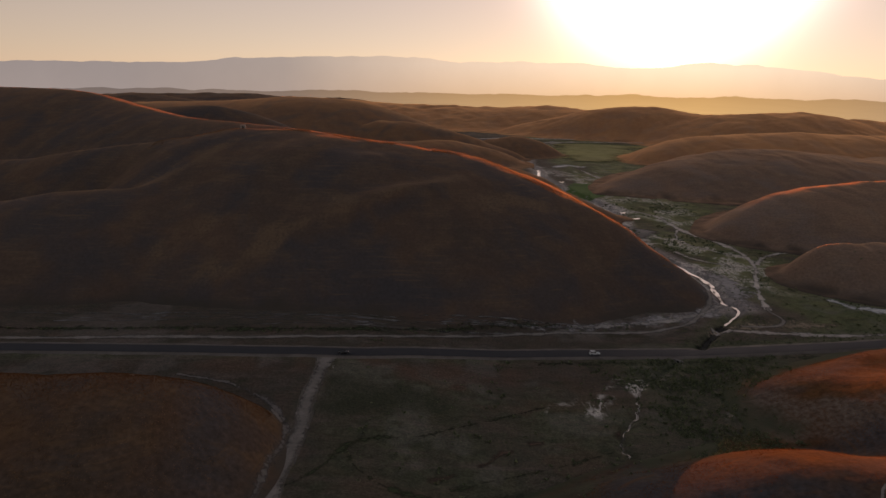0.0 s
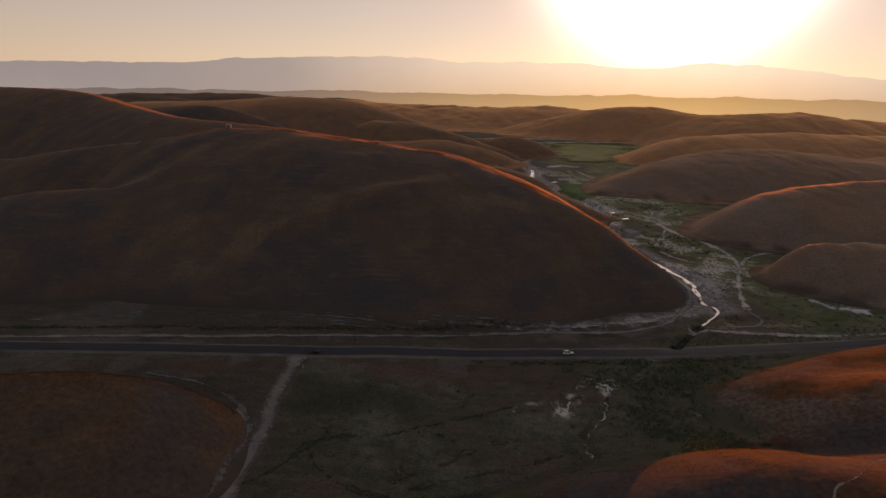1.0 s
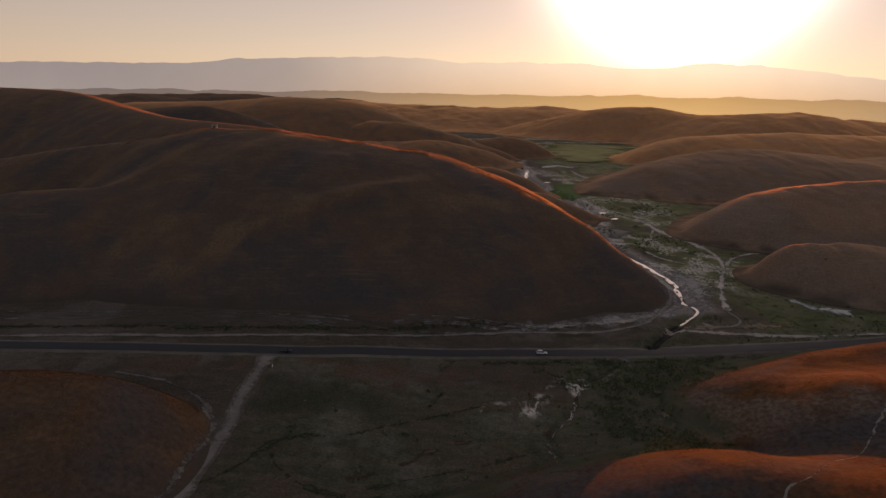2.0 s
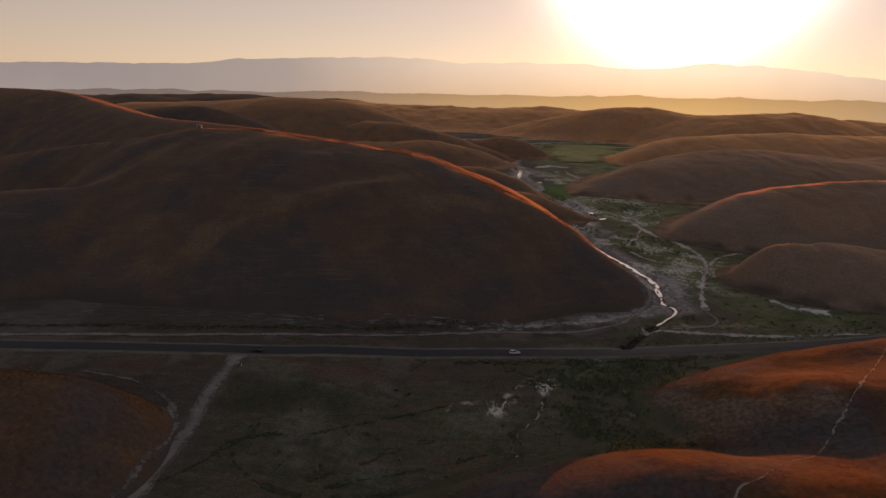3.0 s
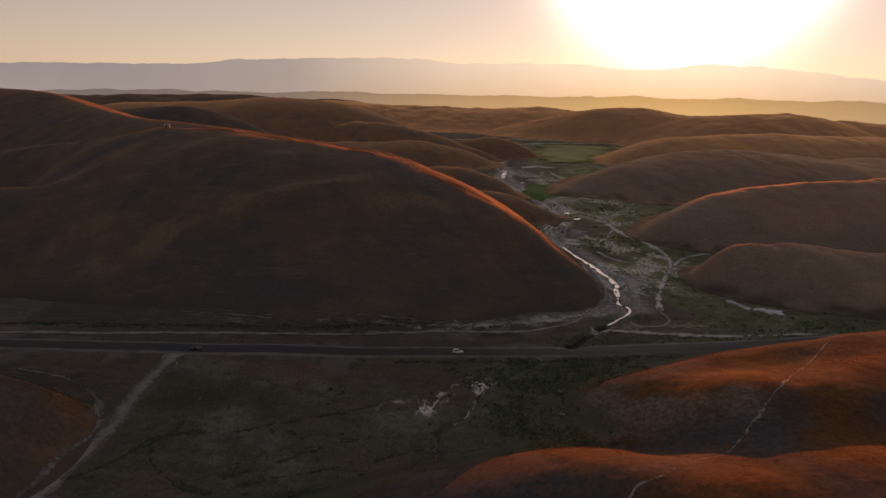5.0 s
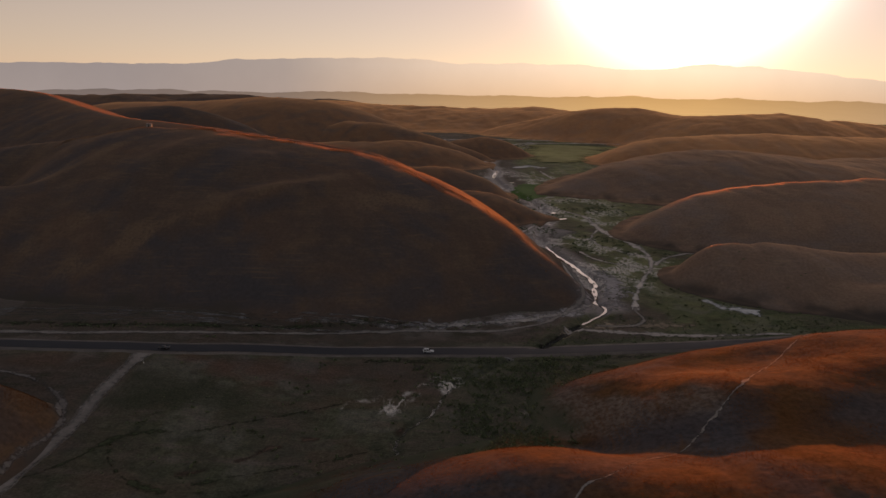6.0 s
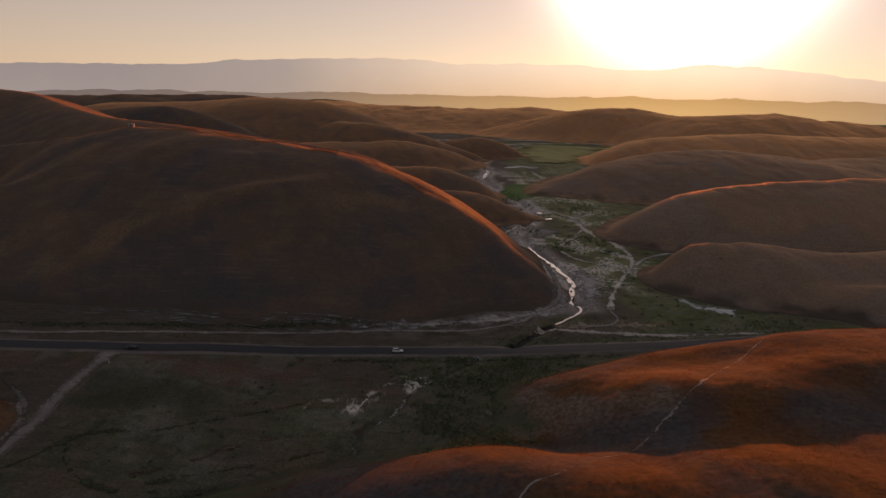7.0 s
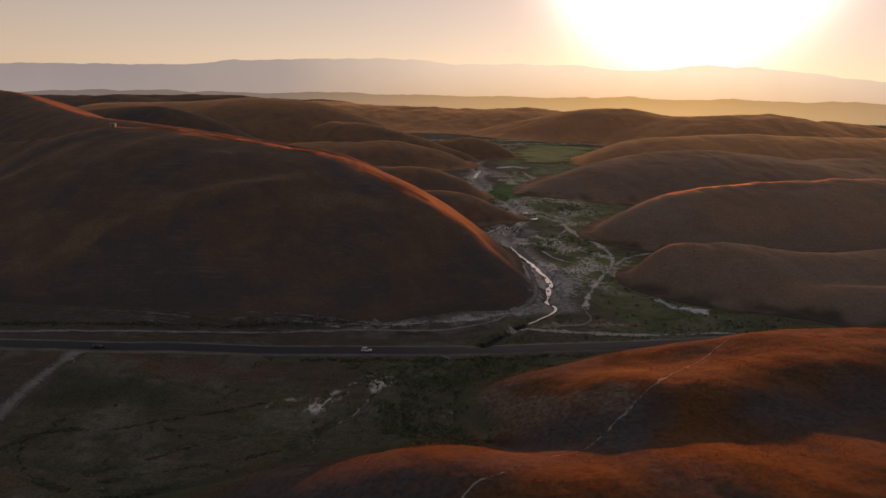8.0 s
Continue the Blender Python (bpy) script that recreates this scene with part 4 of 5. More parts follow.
for k, (i, off, long) in enumerate(((44, 0.3, 2.6), (50, -0.3, 3.6), (53, 0.5, 2.4), (57, -0.5, 4.0), (60, 0.4, 2.6), (64, 0.0, 3.2), (69, -0.4, 3.0))):
    px, py = RIVER[i][0] + off, RIVER[i][1]
    dx, dy = (RIVER[i + 1] - RIVER[i - 1]) / np.hypot(*(RIVER[i + 1] - RIVER[i - 1]))
    strip("islet", [(px - dx * long / 2, py - dy * long / 2), (px + dx * 0.1, py), (px + dx * long / 2, py + dy * long / 2)], lambda u: 0.15 + 1.0 * np.sin(u * 3.1), 0.0, DARK_MUD, "small dark mud islet in the creek", "islet", columns=5, ragged=0.4, level=-0.99, crown=0.12, step=0.3)
BIG_HILL, DOME, RED_HILL = 0, 16, 17
strip("bare_fan", spline([(158, 345), (155, 328), (149, 312), (138, 303), (124, 296), (104, 290), (76, 284), (40, 279)]), lambda u: 19.0 - 8.0 * u, 0.14, FAN, "grey bare earth spreading round the foot of the broad hill", "bare earth", columns=11, ragged=0.5, step=0.9, on=BIG_HILL, fade=True)
strip("bare_fan", spline([(154, 318), (146, 309), (136, 302), (124, 295), (108, 289), (88, 285), (64, 282)]), lambda u: 6.5 - 3.0 * u, 0.2, MUD, "bare pale earth round the foot of the broad hill", "bare earth", columns=9, ragged=0.6, step=0.9, on=BIG_HILL, fade=True)
for line, wide in (([(-4, 157), (2, 158.7), (8, 161)], 5.0), ([(11, 164), (15, 166), (21, 172.5), (26, 175)], 4.0), ([(29, 178), (37, 180.5)], 4.5), ([(44, 158), (56, 160)], 5.0), ([(60, 182), (64, 190)], 5.0)):
    strip("dry_patch", line, wide, 0.1, REDDISH, "patch of dry reddish turf on the flat", "turf", columns=9, ragged=0.7, step=0.8, fade=True)
strip("foot_track", spline([(113, 195), (110.5, 189), (107, 184), (105, 180.5)]), 1.5, 0.14, PALE, "short pale trodden path at the foot of the red hill", "footpath", columns=5, ragged=0.6, step=0.6, fade=True)
strip("bare_bank", spline([(-57, 190), (-52.6, 183.5), (-49.3, 176), (-48.9, 166), (-49.4, 156), (-50.2, 146), (-51.2, 134)]), lambda u: 3.4 - 0.6 * u, 0.12, SCUFF, "scuffed pale earth between the dome and the dirt road", "bare earth", columns=7, ragged=0.9, step=0.6, on=DOME, fade=True)
HILL_PATH = spline([(232, 243), (216, 228), (202, 213.6), (186, 196), (171, 180), (163, 172), (155, 164), (147.5, 156)])
strip("hill_path", [(p[0] + 0.25 * math.sin(2.9 * i), p[1] + 0.2 * math.cos(1.9 * i)) for i, p in enumerate(HILL_PATH)], lambda u: 0.7 + 0.5 * sstep(0.5, 0.65, u), 0.12, PATH, "thin pale footpath worn over the red hill", "footpath", columns=5, ragged=1.0, step=0.5, on=RED_HILL)
strip("hill_path", spline([(147.5, 156), (140, 150), (132, 147), (120, 137), (112, 133), (104, 120)]), 0.7, 0.12, PATH, "thin pale footpath over the near spur", "footpath", columns=5, ragged=1.0, step=0.5, on=RED_HILL)
for k, (x0, x1, y0, y1, wide) in enumerate(((-175, 10, 268, 277, 1.0), (-150, -30, 273, 278, 1.4), (-112, 60, 264, 285, 0.8), (-210, -60, 276, 281, 0.8), (-60, 80, 280, 291, 0.7), (-190, 30, 270, 280, 0.6), (-165, -10, 277, 283, 0.9), (-130, 40, 281, 289, 0.6), (-100, 90, 277, 293, 0.9), (-20, 110, 287, 297, 0.8))):
    xs = np.linspace(x0, x1, 14)
    ys = np.linspace(y0, y1, 14) - 9 + 1.0 * vnoise(xs, xs * 0 + 11.0 * k, 24)
    strip("livestock_track", spline(np.stack([xs, ys], -1)), wide * 2.2, 0.16, TERRACE, "faint pale livestock track along the foot of the hill", "livestock track", columns=5, ragged=0.5, step=0.9, on=BIG_HILL, fade=True)

# ---------------------------------------------------------------- scrub and dry grass
def tufts(name, places, sizes, blades, material, label, category, flat=0.6, seed=3):
    """Many small clumps of upright sprays, one mesh."""
    rng = np.random.RandomState(seed)
    n = len(places)
    base = np.repeat(np.asarray(places, float), blades, axis=0)
    size = np.repeat(np.asarray(sizes, float), blades)
    m = len(base)
    turn, lean = rng.rand(m) * 2 * np.pi, 0.25 + 0.9 * rng.rand(m)
    out = np.stack([np.cos(turn) * np.sin(lean), np.sin(turn) * np.sin(lean), np.cos(lean) * (0.5 + flat * rng.rand(m))], -1)
    root = base + np.stack([rng.randn(m), rng.randn(m), np.zeros(m)], -1) * (0.30 * size[:, None])
    root[:, 2] -= 0.08 * size
    tip = root + out * size[:, None] * (0.6 + 0.6 * rng.rand(m))[:, None]
    side = np.stack([-np.sin(turn), np.cos(turn), 0.3 * rng.randn(m)], -1) * (0.22 + 0.2 * rng.rand(m))[:, None] * size[:, None]
    mid = root + (tip - root) * 0.55
    verts = np.stack([root, mid - side, tip, mid + side], 1).reshape(-1, 3)
    me = bpy.data.meshes.new(name)
    me.vertices.add(len(verts)), me.loops.add(4 * m), me.polygons.add(m)
    me.vertices.foreach_set("co", verts.astype(np.float32).reshape(-1))
    me.loops.foreach_set("vertex_index", np.arange(4 * m, dtype=np.int32))
    me.polygons.foreach_set("loop_start", (np.arange(m) * 4).astype(np.int32))
    me.materials.append(material)
    me.update(calc_edges=True)
    return tagged(new(name, me), label, category, kind="stuff")


def scatter(n, box, density, seed):
    rng = np.random.RandomState(seed)
    x, y = box[0] + (box[1] - box[0]) * rng.rand(n), box[2] + (box[3] - box[2]) * rng.rand(n)
    return_keep = rng.rand(n) < density(x, y)
    return x[return_keep], y[return_keep]


def clear_of_ways(x, y):
    d = np.minimum(line_distance(x, y, ROAD[20:-10])[0] - 5.5, line_distance(x, y, DIRT_ROAD)[0] - 2.5)
    d = np.minimum(d, line_distance(x, y, VALLEY_TRACK)[0] - 2.2)
    d = np.minimum(d, line_distance(x, y, SIDE_TRACK)[0] - 2.4)
    return sstep(0, 1.0, np.minimum(d, line_distance(x, y, RIVER[10:100])[0] - 3.0))


sx, sy = scatter(34000, (-30, 150, 140, 256), lambda x, y: clear_of_ways(x, y) * np.clip(0.01 + 0.95 * sstep(66, 90, x + 0.25 * (y - 200)) * sstep(-0.7, 0.5, fbm(x, y, 11, 3, 2.5))
                 * sstep(152, 164, y + 0.4 * (110 - x)) + 0.04 * sstep(0.2, 0.7, fbm(x, y, 22, 3, 6.5)), 0, 1) * (surface_z(x, y, RED_HILL) - ground_z(x, y) < 2.6 + 0.8 * vnoise(x, y, 7)), 11)
rs = np.random.RandomState(5)
tufts("scrub", np.stack([sx, sy, surface_z(sx, sy, RED_HILL)], -1), 0.3 + 0.95 * rs.rand(len(sx)) ** 3, 8, SCRUB, "low dark green scrub across the near flat", "scrub", seed=4)
sx, sy = scatter(14000, (110, 300, 262, 440), lambda x, y: clear_of_ways(x, y) * np.clip(0.04 + 0.55 * sstep(0.0, 0.6, fbm(x, y, 18, 3, 1.5)) + 0.5 * sstep(9, 4, np.abs(y - 268 - 0.2 * (x - 150))), 0, 1), 12)
tufts("scrub", np.stack([sx, sy, ground_z(sx, sy)], -1), 0.3 + 0.7 * rs.rand(len(sx)) ** 3, 8, SCRUB, "patchy green scrub on the valley flat beyond the road", "scrub", seed=6)
sx, sy = scatter(7000, (120, 260, 430, 700), lambda x, y: clear_of_ways(x, y) * np.clip(0.5 * sstep(0.0, 0.6, fbm(x, y, 26, 3, 4.5)), 0, 1), 13)
tufts("scrub", np.stack([sx, sy, ground_z(sx, sy)], -1), 0.7 + 1.2 * rs.rand(len(sx)) ** 2, 7, SCRUB, "green scrub and rushes along the creek", "scrub", seed=7)
sx, sy = scatter(2600, (-190, 95, 248, 288), lambda x, y: clear_of_ways(x, y) * sstep(6, 2, np.abs(y - np.interp(x, SIDE_TRACK[:, 0], SIDE_TRACK[:, 1]) - 7 - 3 * fbm(x, y, 20, 2, 1.0))), 14)
tufts("scrub", np.stack([sx, sy, surface_z(sx, sy, BIG_HILL)], -1), 0.35 + 0.7 * rs.rand(len(sx)) ** 3, 8, SCRUB, "dark scrub along the foot of the broad hill", "scrub", seed=8)
for which, box, n, tall, kind_of_straw, label in ((DOME, (-200, -60, 110, 200), 30000, 0.22, BROWN_STRAW, "dry straw tufts on the low dome"), (RED_HILL, (35, 330, 95, 262), 190000, 0.19, STRAW, "dry straw tufts on the red hill"),
                                                  (BIG_HILL, (-215, 135, 330, 475), 120000, 0.42, BROWN_STRAW, "dry grass along the top of the broad hill")):
    sx, sy = scatter(n, box, lambda x, y: sstep(-0.6, 0.5, fbm(x, y, 9, 3, 3.5)) * (0.3 + 0.7 * sstep(-0.5, 0.4, fbm(x, y, 40, 3, 5.5))), 20 + which)
    sz = surface_z(sx, sy, which)
    on_hill = sz > ground_z(sx, sy) + 1.5
    if which == BIG_HILL:
        ridge = np.array([(-146, 455), (-100, 453), (-55, 444), (0, 424.5), (41, 414), (75, 391), (93, 380), (108, 367.5), (122, 353), (131, 338)])
        on_hill &= (sy - np.interp(sx, ridge[:, 0], ridge[:, 1]) > -7) & (sy - np.interp(sx, ridge[:, 0], ridge[:, 1]) < 12)
    sx, sy, sz = sx[on_hill], sy[on_hill], sz[on_hill]
    tufts("dry_grass", np.stack([sx, sy, sz], -1), tall * (0.6 + 0.8 * rs.rand(len(sx))), 3, kind_of_straw, label, "dry grass", 1.0, seed=30 + which)


# Crest grass in red straw, which also paints the evening glow there.
sx, sy = scatter(90000, (-200, -55, 140, 205), lambda x, y: sstep(16, 2, np.abs(y - np.interp(x, [-230, -99, -84, -74, -60], [168, 168, 171, 177, 184])) + 4 * fbm(x, y, 12, 3, 1.0)), 65)
sz = surface_z(sx, sy, DOME)
on_hill = sz > ground_z(sx, sy) + 2.0
tufts("dry_grass", np.stack([sx[on_hill], sy[on_hill], sz[on_hill]], -1), 0.14 + 0.14 * rs.rand(int(on_hill.sum())), 3, STRAW, "dry grass along the crest of the low dome, reddened for its glow", "dry grass", 1.0, seed=66)


# ---------------------------------------------------------------- single bushes on the flat
def part(name, bm, material, parent, label=""):
    me = bpy.data.meshes.new(name)
    bm.to_mesh(me)
    bm.free()
    me.materials.append(material)
    ob = new(name, me)
    ob.parent = parent
    return tagged(ob, label) if label else ob


def bush_mesh(seed):
    rng = random.Random(seed)
    bm = bmesh.new()
    for _ in range(70):
        th, ph, rad = rng.random() * 6.283, rng.random() * 1.5, 0.55 + 0.45 * rng.random()
        c = Vector((math.cos(th) * math.sin(ph) * rad, math.sin(th) * math.sin(ph) * rad, 0.12 + 0.75 * math.cos(ph) * rad))
        a = Vector((rng.gauss(0, 1), rng.gauss(0, 1), rng.gauss(0, 0.6))).normalized() * 0.2
        b = a.cross(Vector((rng.gauss(0, 1), rng.gauss(0, 1), rng.gauss(0, 1)))).normalized() * 0.12
        bm.faces.new([bm.verts.new(c + a), bm.verts.new(c + b), bm.verts.new(c - a), bm.verts.new(c - b)])
    return bm


def stem_mesh(seed):
    rng = random.Random(seed)
    bm = bmesh.new()
    for _ in range(6):
        th = rng.random() * 6.283
        end = Vector((math.cos(th) * 0.5, math.sin(th) * 0.5, 0.7))
        ring = [Vector((0.03 * math.cos(a), 0.03 * math.sin(a), -0.1)) for a in (0, 2.1, 4.2)]
        lo, hi = [bm.verts.new(v) for v in ring], [bm.verts.new(end + 0.3 * v) for v in ring]
        for i in range(3):
            bm.faces.new([lo[i], lo[(i + 1) % 3], hi[(i + 1) % 3], hi[i]])
    return bm


bush = tagged(new("bush"), "small round dark green bush on the valley flat", "bush", "bushes on the valley flat")
part("foliage", bush_mesh(1), SCRUB, bush)
part("stem", stem_mesh(2), BARK, bush)
bx, by = scatter(150, (175, 300, 284, 352), lambda x, y: clear_of_ways(x, y) * 0.42 * (surface_z(x, y, 9) - ground_z(x, y) < 0.5), 41)
for i, (x, y) in enumerate(zip(bx, by)):
    size = 0.6 + 0.7 * random.random()
    m = pose(x, y, float(ground_z(x, y)) - 0.05, 0, 0, 360 * random.random())
    if i == 0:
        bush.matrix_basis = m
        continue
    copy_thing(bush, m).scale = (size, size, size * 0.8)


low_bush = tagged(copy_thing(bush, pose(252, 352, float(surface_z(np.array([252.0]), np.array([352.0]), 9)[0]) - 0.1, 0, 0, 30)), "small dark bush on the bare grey mound", "bush", "bushes on the mound")
low_bush.name = "bush"
bx, by = scatter(90, (240, 330, 326, 360), lambda x, y: 0.5 * sstep(-0.1, 0.5, fbm(x, y, 16, 3, 2.2)), 43)
for x, y in zip(bx, by):
    size = 0.4 + 0.45 * random.random() ** 2
    copy_thing(low_bush, pose(x, y, float(surface_z(np.array([x]), np.array([y]), 9)[0]) - 0.08, 0, 0, 360 * random.random())).scale = (size, size, size * 0.75)


# ---------------------------------------------------------------- cars
def box_bm(x0, x1, y0, y1, z0, z1, bevel=0.0):
    bm = bmesh.new()
    bmesh.ops.create_cube(bm, size=1, matrix=Matrix.Translation(((x0 + x1) / 2, (y0 + y1) / 2, (z0 + z1) / 2)) @ Matrix.Diagonal((x1 - x0, y1 - y0, z1 - z0, 1)))
    if bevel:
        bmesh.ops.bevel(bm, geom=list(bm.edges), offset=bevel, segments=2, affect="EDGES", profile=0.6)
    return bm


def loft(sections):
    """A closed skin through cross-sections of equal length."""
    bm = bmesh.new()
    rings = [[bm.verts.new(v) for v in sec] for sec in sections]
    n = len(rings[0])
    for a, b in zip(rings, rings[1:]):
        for i in range(n):
            bm.faces.new([a[i], a[(i + 1) % n], b[(i + 1) % n], b[i]])
    bm.faces.new(rings[0][::-1]), bm.faces.new(rings[-1])
    bmesh.ops.recalc_face_normals(bm, faces=bm.faces)
    for f in bm.faces:
        f.smooth = True
    return bm


def quad_bm(pts, thick):
    bm = bmesh.new()
    f = bm.faces.new([bm.verts.new(p) for p in pts])
    bm.normal_update()
    ext = bmesh.ops.extrude_face_region(bm, geom=[f])
    bmesh.ops.translate(bm, vec=f.normal * thick, verts=[v for v in ext["geom"] if isinstance(v, bmesh.types.BMVert)])
    bmesh.ops.recalc_face_normals(bm, faces=bm.faces)
    return bm


def wheel_bm(radius, width):
    bm = bmesh.new()
    bmesh.ops.create_cone(bm, cap_ends=True, segments=18, radius1=radius, radius2=radius, depth=width, matrix=Matrix.Rotation(math.pi / 2, 4, "X"))
    bmesh.ops.bevel(bm, geom=[e for e in bm.edges if e.calc_face_angle(0) > 1.0], offset=0.04, segments=2, affect="EDGES")
    return bm


def car(label, paint, m, length=4.4, width=1.8, height=1.5, hatch=True, group=""):
    """A car that faces along its own +x."""
    root = tagged(new("car"), label, "car", group)
    hl, hw = length / 2, width / 2
    rows = [(-hl, 0.42, 0.80, 0.84), (-hl + 0.12, 0.26, 0.92, 0.95), (-hl * 0.45, 0.20, 0.95, 1.0), (hl * 0.30, 0.20, 0.93, 1.0), (hl * 0.62, 0.22, 0.84, 0.98), (hl - 0.15, 0.28, 0.70, 0.92), (hl, 0.42, 0.60, 0.80)]
    secs = []
    for x, lo, hi, k in rows:
        w = hw * k
        secs.append([(x, -w, lo + 0.1), (x, -w * 0.9, lo), (x, w * 0.9, lo), (x, w, lo + 0.1), (x, w * 1.0, (lo + hi) / 2), (x, w * 0.95, hi - 0.06), (x, w * 0.84, hi), (x, -w * 0.84, hi), (x, -w * 0.95, hi - 0.06), (x, -w * 1.0, (lo + hi) / 2)])
    part("body", loft(secs), paint, root)
    belt, roof = 0.91, height
    back0, back1 = (-hl + 0.16, -hl + 0.42) if hatch else (-hl * 0.62, -hl * 0.36)
    front0, front1 = hl * 0.40, hl * 0.06
    wb, wt = hw * 0.90, hw * 0.70
    cab = [[(back0, -wb, belt), (back0, wb, belt), (front0, wb, belt), (front0, -wb, belt)],
           [(back1 + 0.02, -wt, roof - 0.08), (back1 + 0.02, wt, roof - 0.08), (front1 - 0.02, wt, roof - 0.08), (front1 - 0.02, -wt, roof - 0.08)],
           [(back1 + 0.16, -wt + 0.1, roof), (back1 + 0.16, wt - 0.1, roof), (front1 - 0.22, wt - 0.1, roof), (front1 - 0.22, -wt + 0.1, roof)]]
    part("cabin", loft(cab), paint, root)

    def lerp(a, b, u):
        return tuple(p + (q - p) * u for p, q in zip(a, b))

    lo, hi = cab[0], cab[1]
    for name, i, j, a, b in (("rear_window", 0, 1, 0.10, 0.90), ("windscreen", 2, 3, 0.07, 0.93)):
        part(name, quad_bm([lerp(lerp(lo[i], lo[j], a), lerp(hi[i], hi[j], a), 0.12), lerp(lerp(lo[i], lo[j], b), lerp(hi[i], hi[j], b), 0.12),
                            lerp(lerp(lo[i], lo[j], b), lerp(hi[i], hi[j], b), 0.92), lerp(lerp(lo[i], lo[j], a), lerp(hi[i], hi[j], a), 0.92)], 0.012), GLASS, root, "dark tinted glass")
    for i, j in ((1, 2), (3, 0)):
        for a, b in ((0.07, 0.47), (0.52, 0.90)):
            part("side_window", quad_bm([lerp(lerp(lo[i], lo[j], a), lerp(hi[i], hi[j], a), 0.14), lerp(lerp(lo[i], lo[j], b), lerp(hi[i], hi[j], b), 0.14),
                                         lerp(lerp(lo[i], lo[j], b), lerp(hi[i], hi[j], b), 0.90), lerp(lerp(lo[i], lo[j], a), lerp(hi[i], hi[j], a), 0.90)], 0.012), GLASS, root, "dark tinted glass")
    for sx_ in (-1, 1):
        for sy_ in (-1, 1):
            tyre = part("wheel", wheel_bm(0.33, 0.22), RUBBER, root, "black rubber tyre")
            tyre.location = (sx_ * length * 0.30, sy_ * (hw - 0.10), 0.33)
            rim = part("rim", wheel_bm(0.20, 0.235), METAL, tyre, "grey metal wheel rim")
            rim.location = (0, 0, 0)
    for sy_ in (-1, 1):
        part("headlight", box_bm(hl - 0.22, hl - 0.04, sy_ * hw * 0.62 - 0.16, sy_ * hw * 0.62 + 0.16, 0.58, 0.70, 0.03), LENS, root, "clear headlight")
        part("tail_light", box_bm(-hl - 0.01, -hl + 0.10, sy_ * hw * 0.66 - 0.12, sy_ * hw * 0.66 + 0.12, 0.62, 0.82, 0.03), RED_LENS, root, "red tail light")
        part("door_mirror", box_bm(front0 - 0.22, front0 - 0.06, sy_ * (hw + 0.06) - 0.09, sy_ * (hw + 0.06) + 0.09, 0.90, 1.02, 0.03), paint, root)
    part("front_bumper", box_bm(hl - 0.16, hl + 0.03, -hw * 0.78, hw * 0.78, 0.24, 0.44, 0.05), RUBBER, root, "dark plastic bumper")
    part("rear_bumper", box_bm(-hl - 0.03, -hl + 0.16, -hw * 0.78, hw * 0.78, 0.28, 0.46, 0.05), RUBBER, root, "dark plastic bumper")
    root.matrix_basis = m
    return root


def on_road(x, side, gap=0.0):
    """A pose on the road at x, in the lane on that side, facing along it."""
    i = int(np.argmin(np.abs(ROAD[:, 0] - x)))
    j = min(max(i, 1), len(ROAD) - 2)
    dx, dy = ROAD[j + 1][0] - ROAD[j - 1][0], ROAD[j + 1][1] - ROAD[j - 1][1]
    n = math.hypot(dx, dy)
    y = float(np.interp(x, ROAD[:, 0], ROAD[:, 1]))
    px, py = x + side * dy / n, y - side * dx / n
    z = float(ground_z(np.array([px]), np.array([py]))[0]) + 0.41
    return pose(px, py, z, 0, 0, math.degrees(math.atan2(dy, dx)))


car("white hatchback car driving on the asphalt road", WHITE_PAINT, on_road(69, 1.2), length=4.8, width=1.95, height=1.72)
car("black saloon car with a bright windscreen on the asphalt road", BLACK_PAINT, on_road(-39, 1.4), hatch=False, height=1.42)

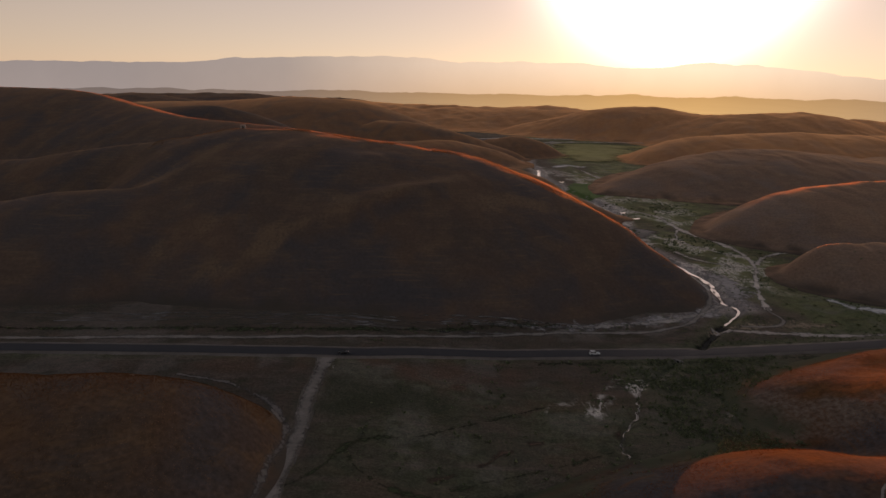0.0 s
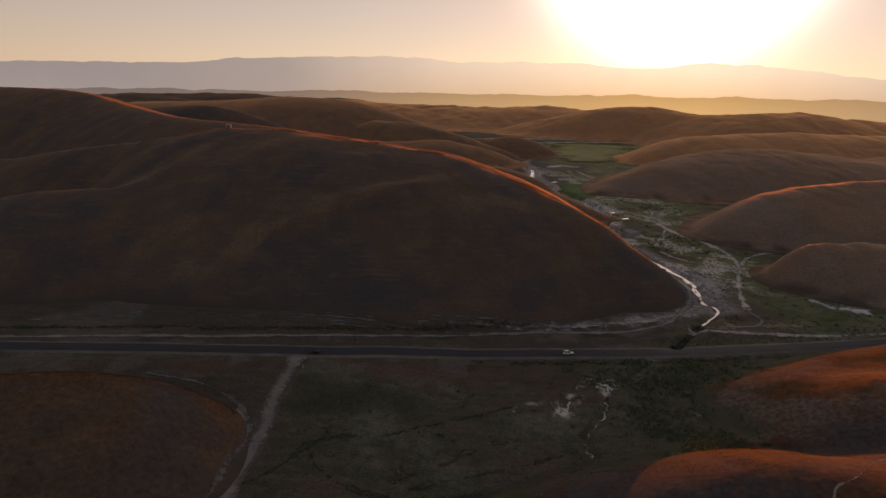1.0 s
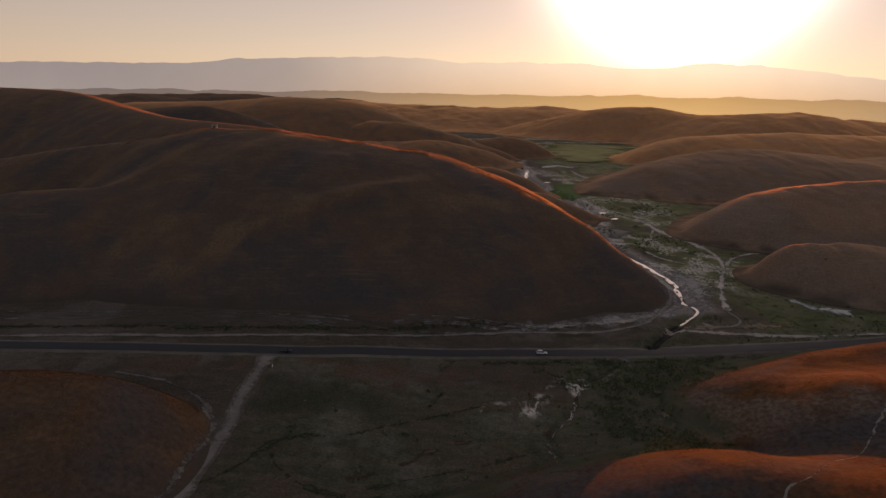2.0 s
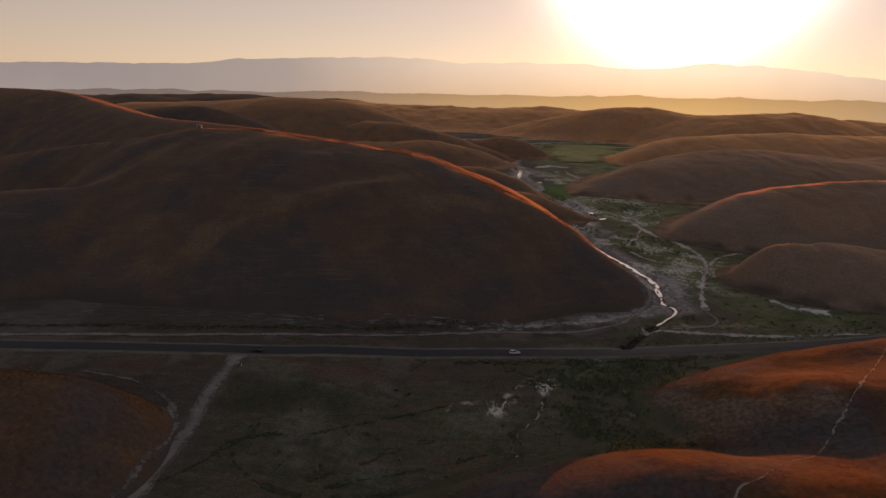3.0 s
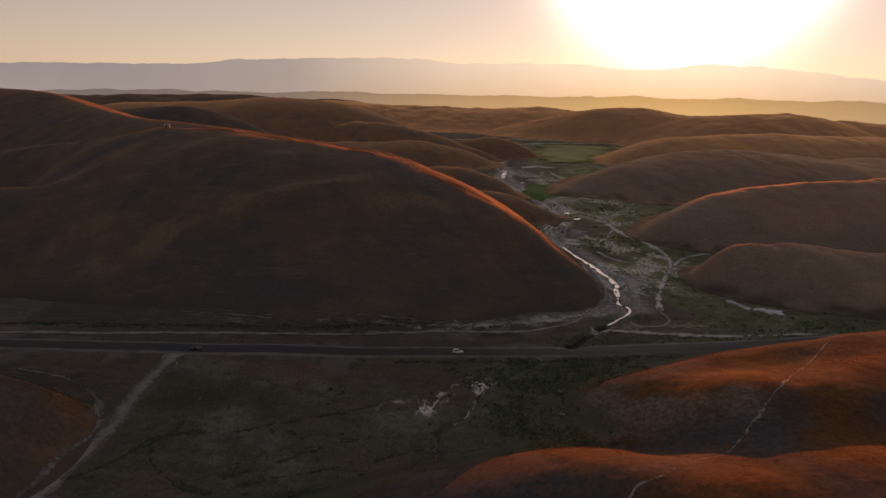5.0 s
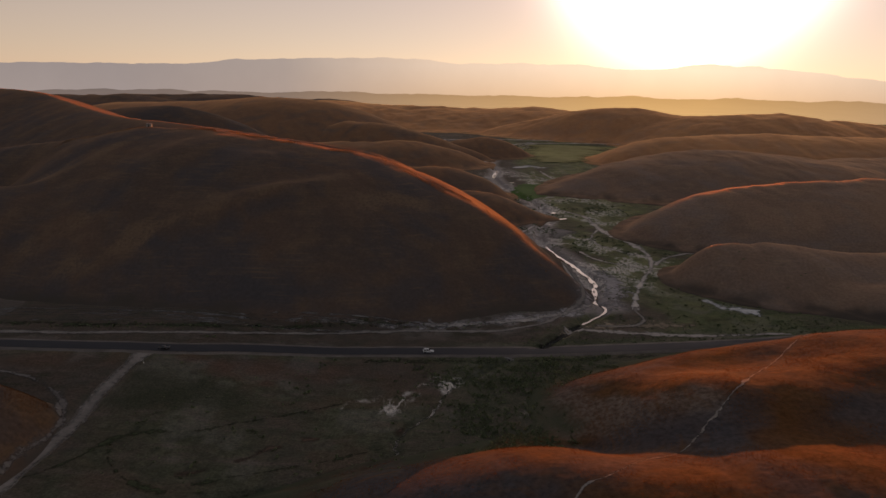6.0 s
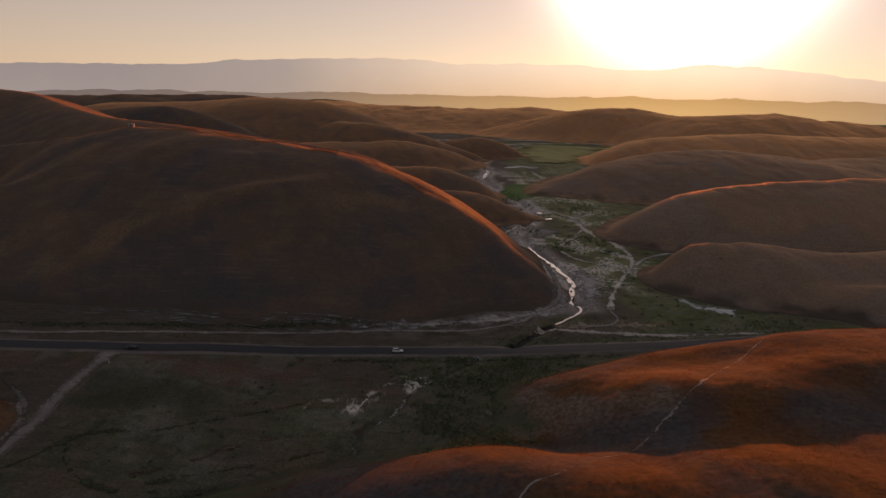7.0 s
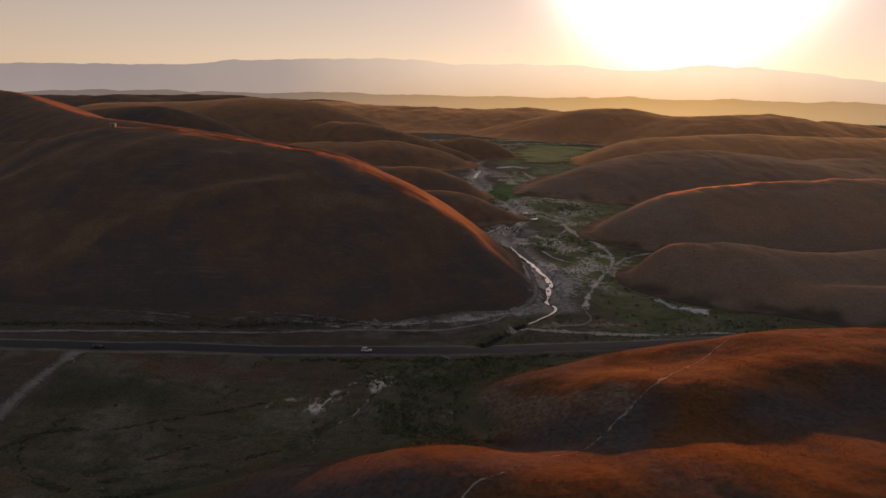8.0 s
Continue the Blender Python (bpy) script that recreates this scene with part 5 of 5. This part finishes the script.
# ---------------------------------------------------------------- hut and post
hut = tagged(new("hut"), "tiny pale concrete hut alone on the hilltop", "hut")
hut_z = float(surface_z(np.array([-146.0]), np.array([455.0]), BIG_HILL)[0])
hut.matrix_basis = pose(-146, 455, hut_z - 0.1, 0, 0, 12)
part("wall", box_bm(-1.9, 1.9, -1.3, 1.3, -0.8, 2.3, 0.05), WHITEWASH, hut)
part("roof", box_bm(-2.1, 2.1, -1.5, 1.5, 2.3, 2.5, 0.04), WHITEWASH, hut, "flat concrete roof slab")
part("door", box_bm(-0.4, 0.4, -1.34, -1.28, 0.1, 1.9, 0.01), RUBBER, hut, "dark doorway")
part("window", box_bm(0.95, 1.4, -1.34, -1.28, 1.0, 1.6, 0.01), GLASS, hut, "small dark window")

post = tagged(new("marker_post"), "short white marker post beside the dirt road", "post")
post.matrix_basis = pose(-40.7, 217.2, float(ground_z(np.array([-40.7]), np.array([217.2]))[0]), 0, 0, 0)
part("shaft", box_bm(-0.09, 0.09, -0.09, 0.09, -0.2, 1.15, 0.02), WHITE_PAINT, post)
part("band", box_bm(-0.1, 0.1, -0.1, 0.1, 0.85, 1.0, 0.01), BLACK_PAINT, post, "dark band")

# the culvert that takes the stream under the road
culvert = tagged(new("culvert"), "small grey concrete culvert under the road edge", "culvert")
culvert.matrix_basis = pose(104.5, 245.2, -0.9, 0, 0, -38)
part("headwall", box_bm(-2.2, 2.2, 0.0, 0.35, -0.6, 1.25, 0.05), CONCRETE, culvert)
for side in (-1, 1):
    part("wing_wall", box_bm(side * 2.35 - 0.16, side * 2.35 + 0.16, -1.6, 0.2, -0.6, 0.8, 0.05), CONCRETE, culvert)
ring = bmesh.new()
outer, inner = [], []
for i in range(20):
    a = 2 * math.pi * i / 20
    outer.append([ring.verts.new((0.75 * math.cos(a), y, 0.35 + 0.75 * math.sin(a))) for y in (-0.25, 0.1)])
    inner.append([ring.verts.new((0.62 * math.cos(a), y, 0.35 + 0.62 * math.sin(a))) for y in (-0.25, 0.1)])
for i in range(20):
    j = (i + 1) % 20
    ring.faces.new([outer[i][0], outer[j][0], outer[j][1], outer[i][1]])
    ring.faces.new([inner[j][0], inner[i][0], inner[i][1], inner[j][1]])
    ring.faces.new([outer[j][0], outer[i][0], inner[i][0], inner[j][0]])
part("pipe", ring, CONCRETE, culvert, "round concrete pipe mouth")
# Black slab stands in for the shade inside the pipe.
part("pipe_shadow", box_bm(-0.5, 0.5, -0.03, 0.0, -0.1, 0.85, 0.02), RUBBER, culvert, "dark slab for the shade inside the pipe")
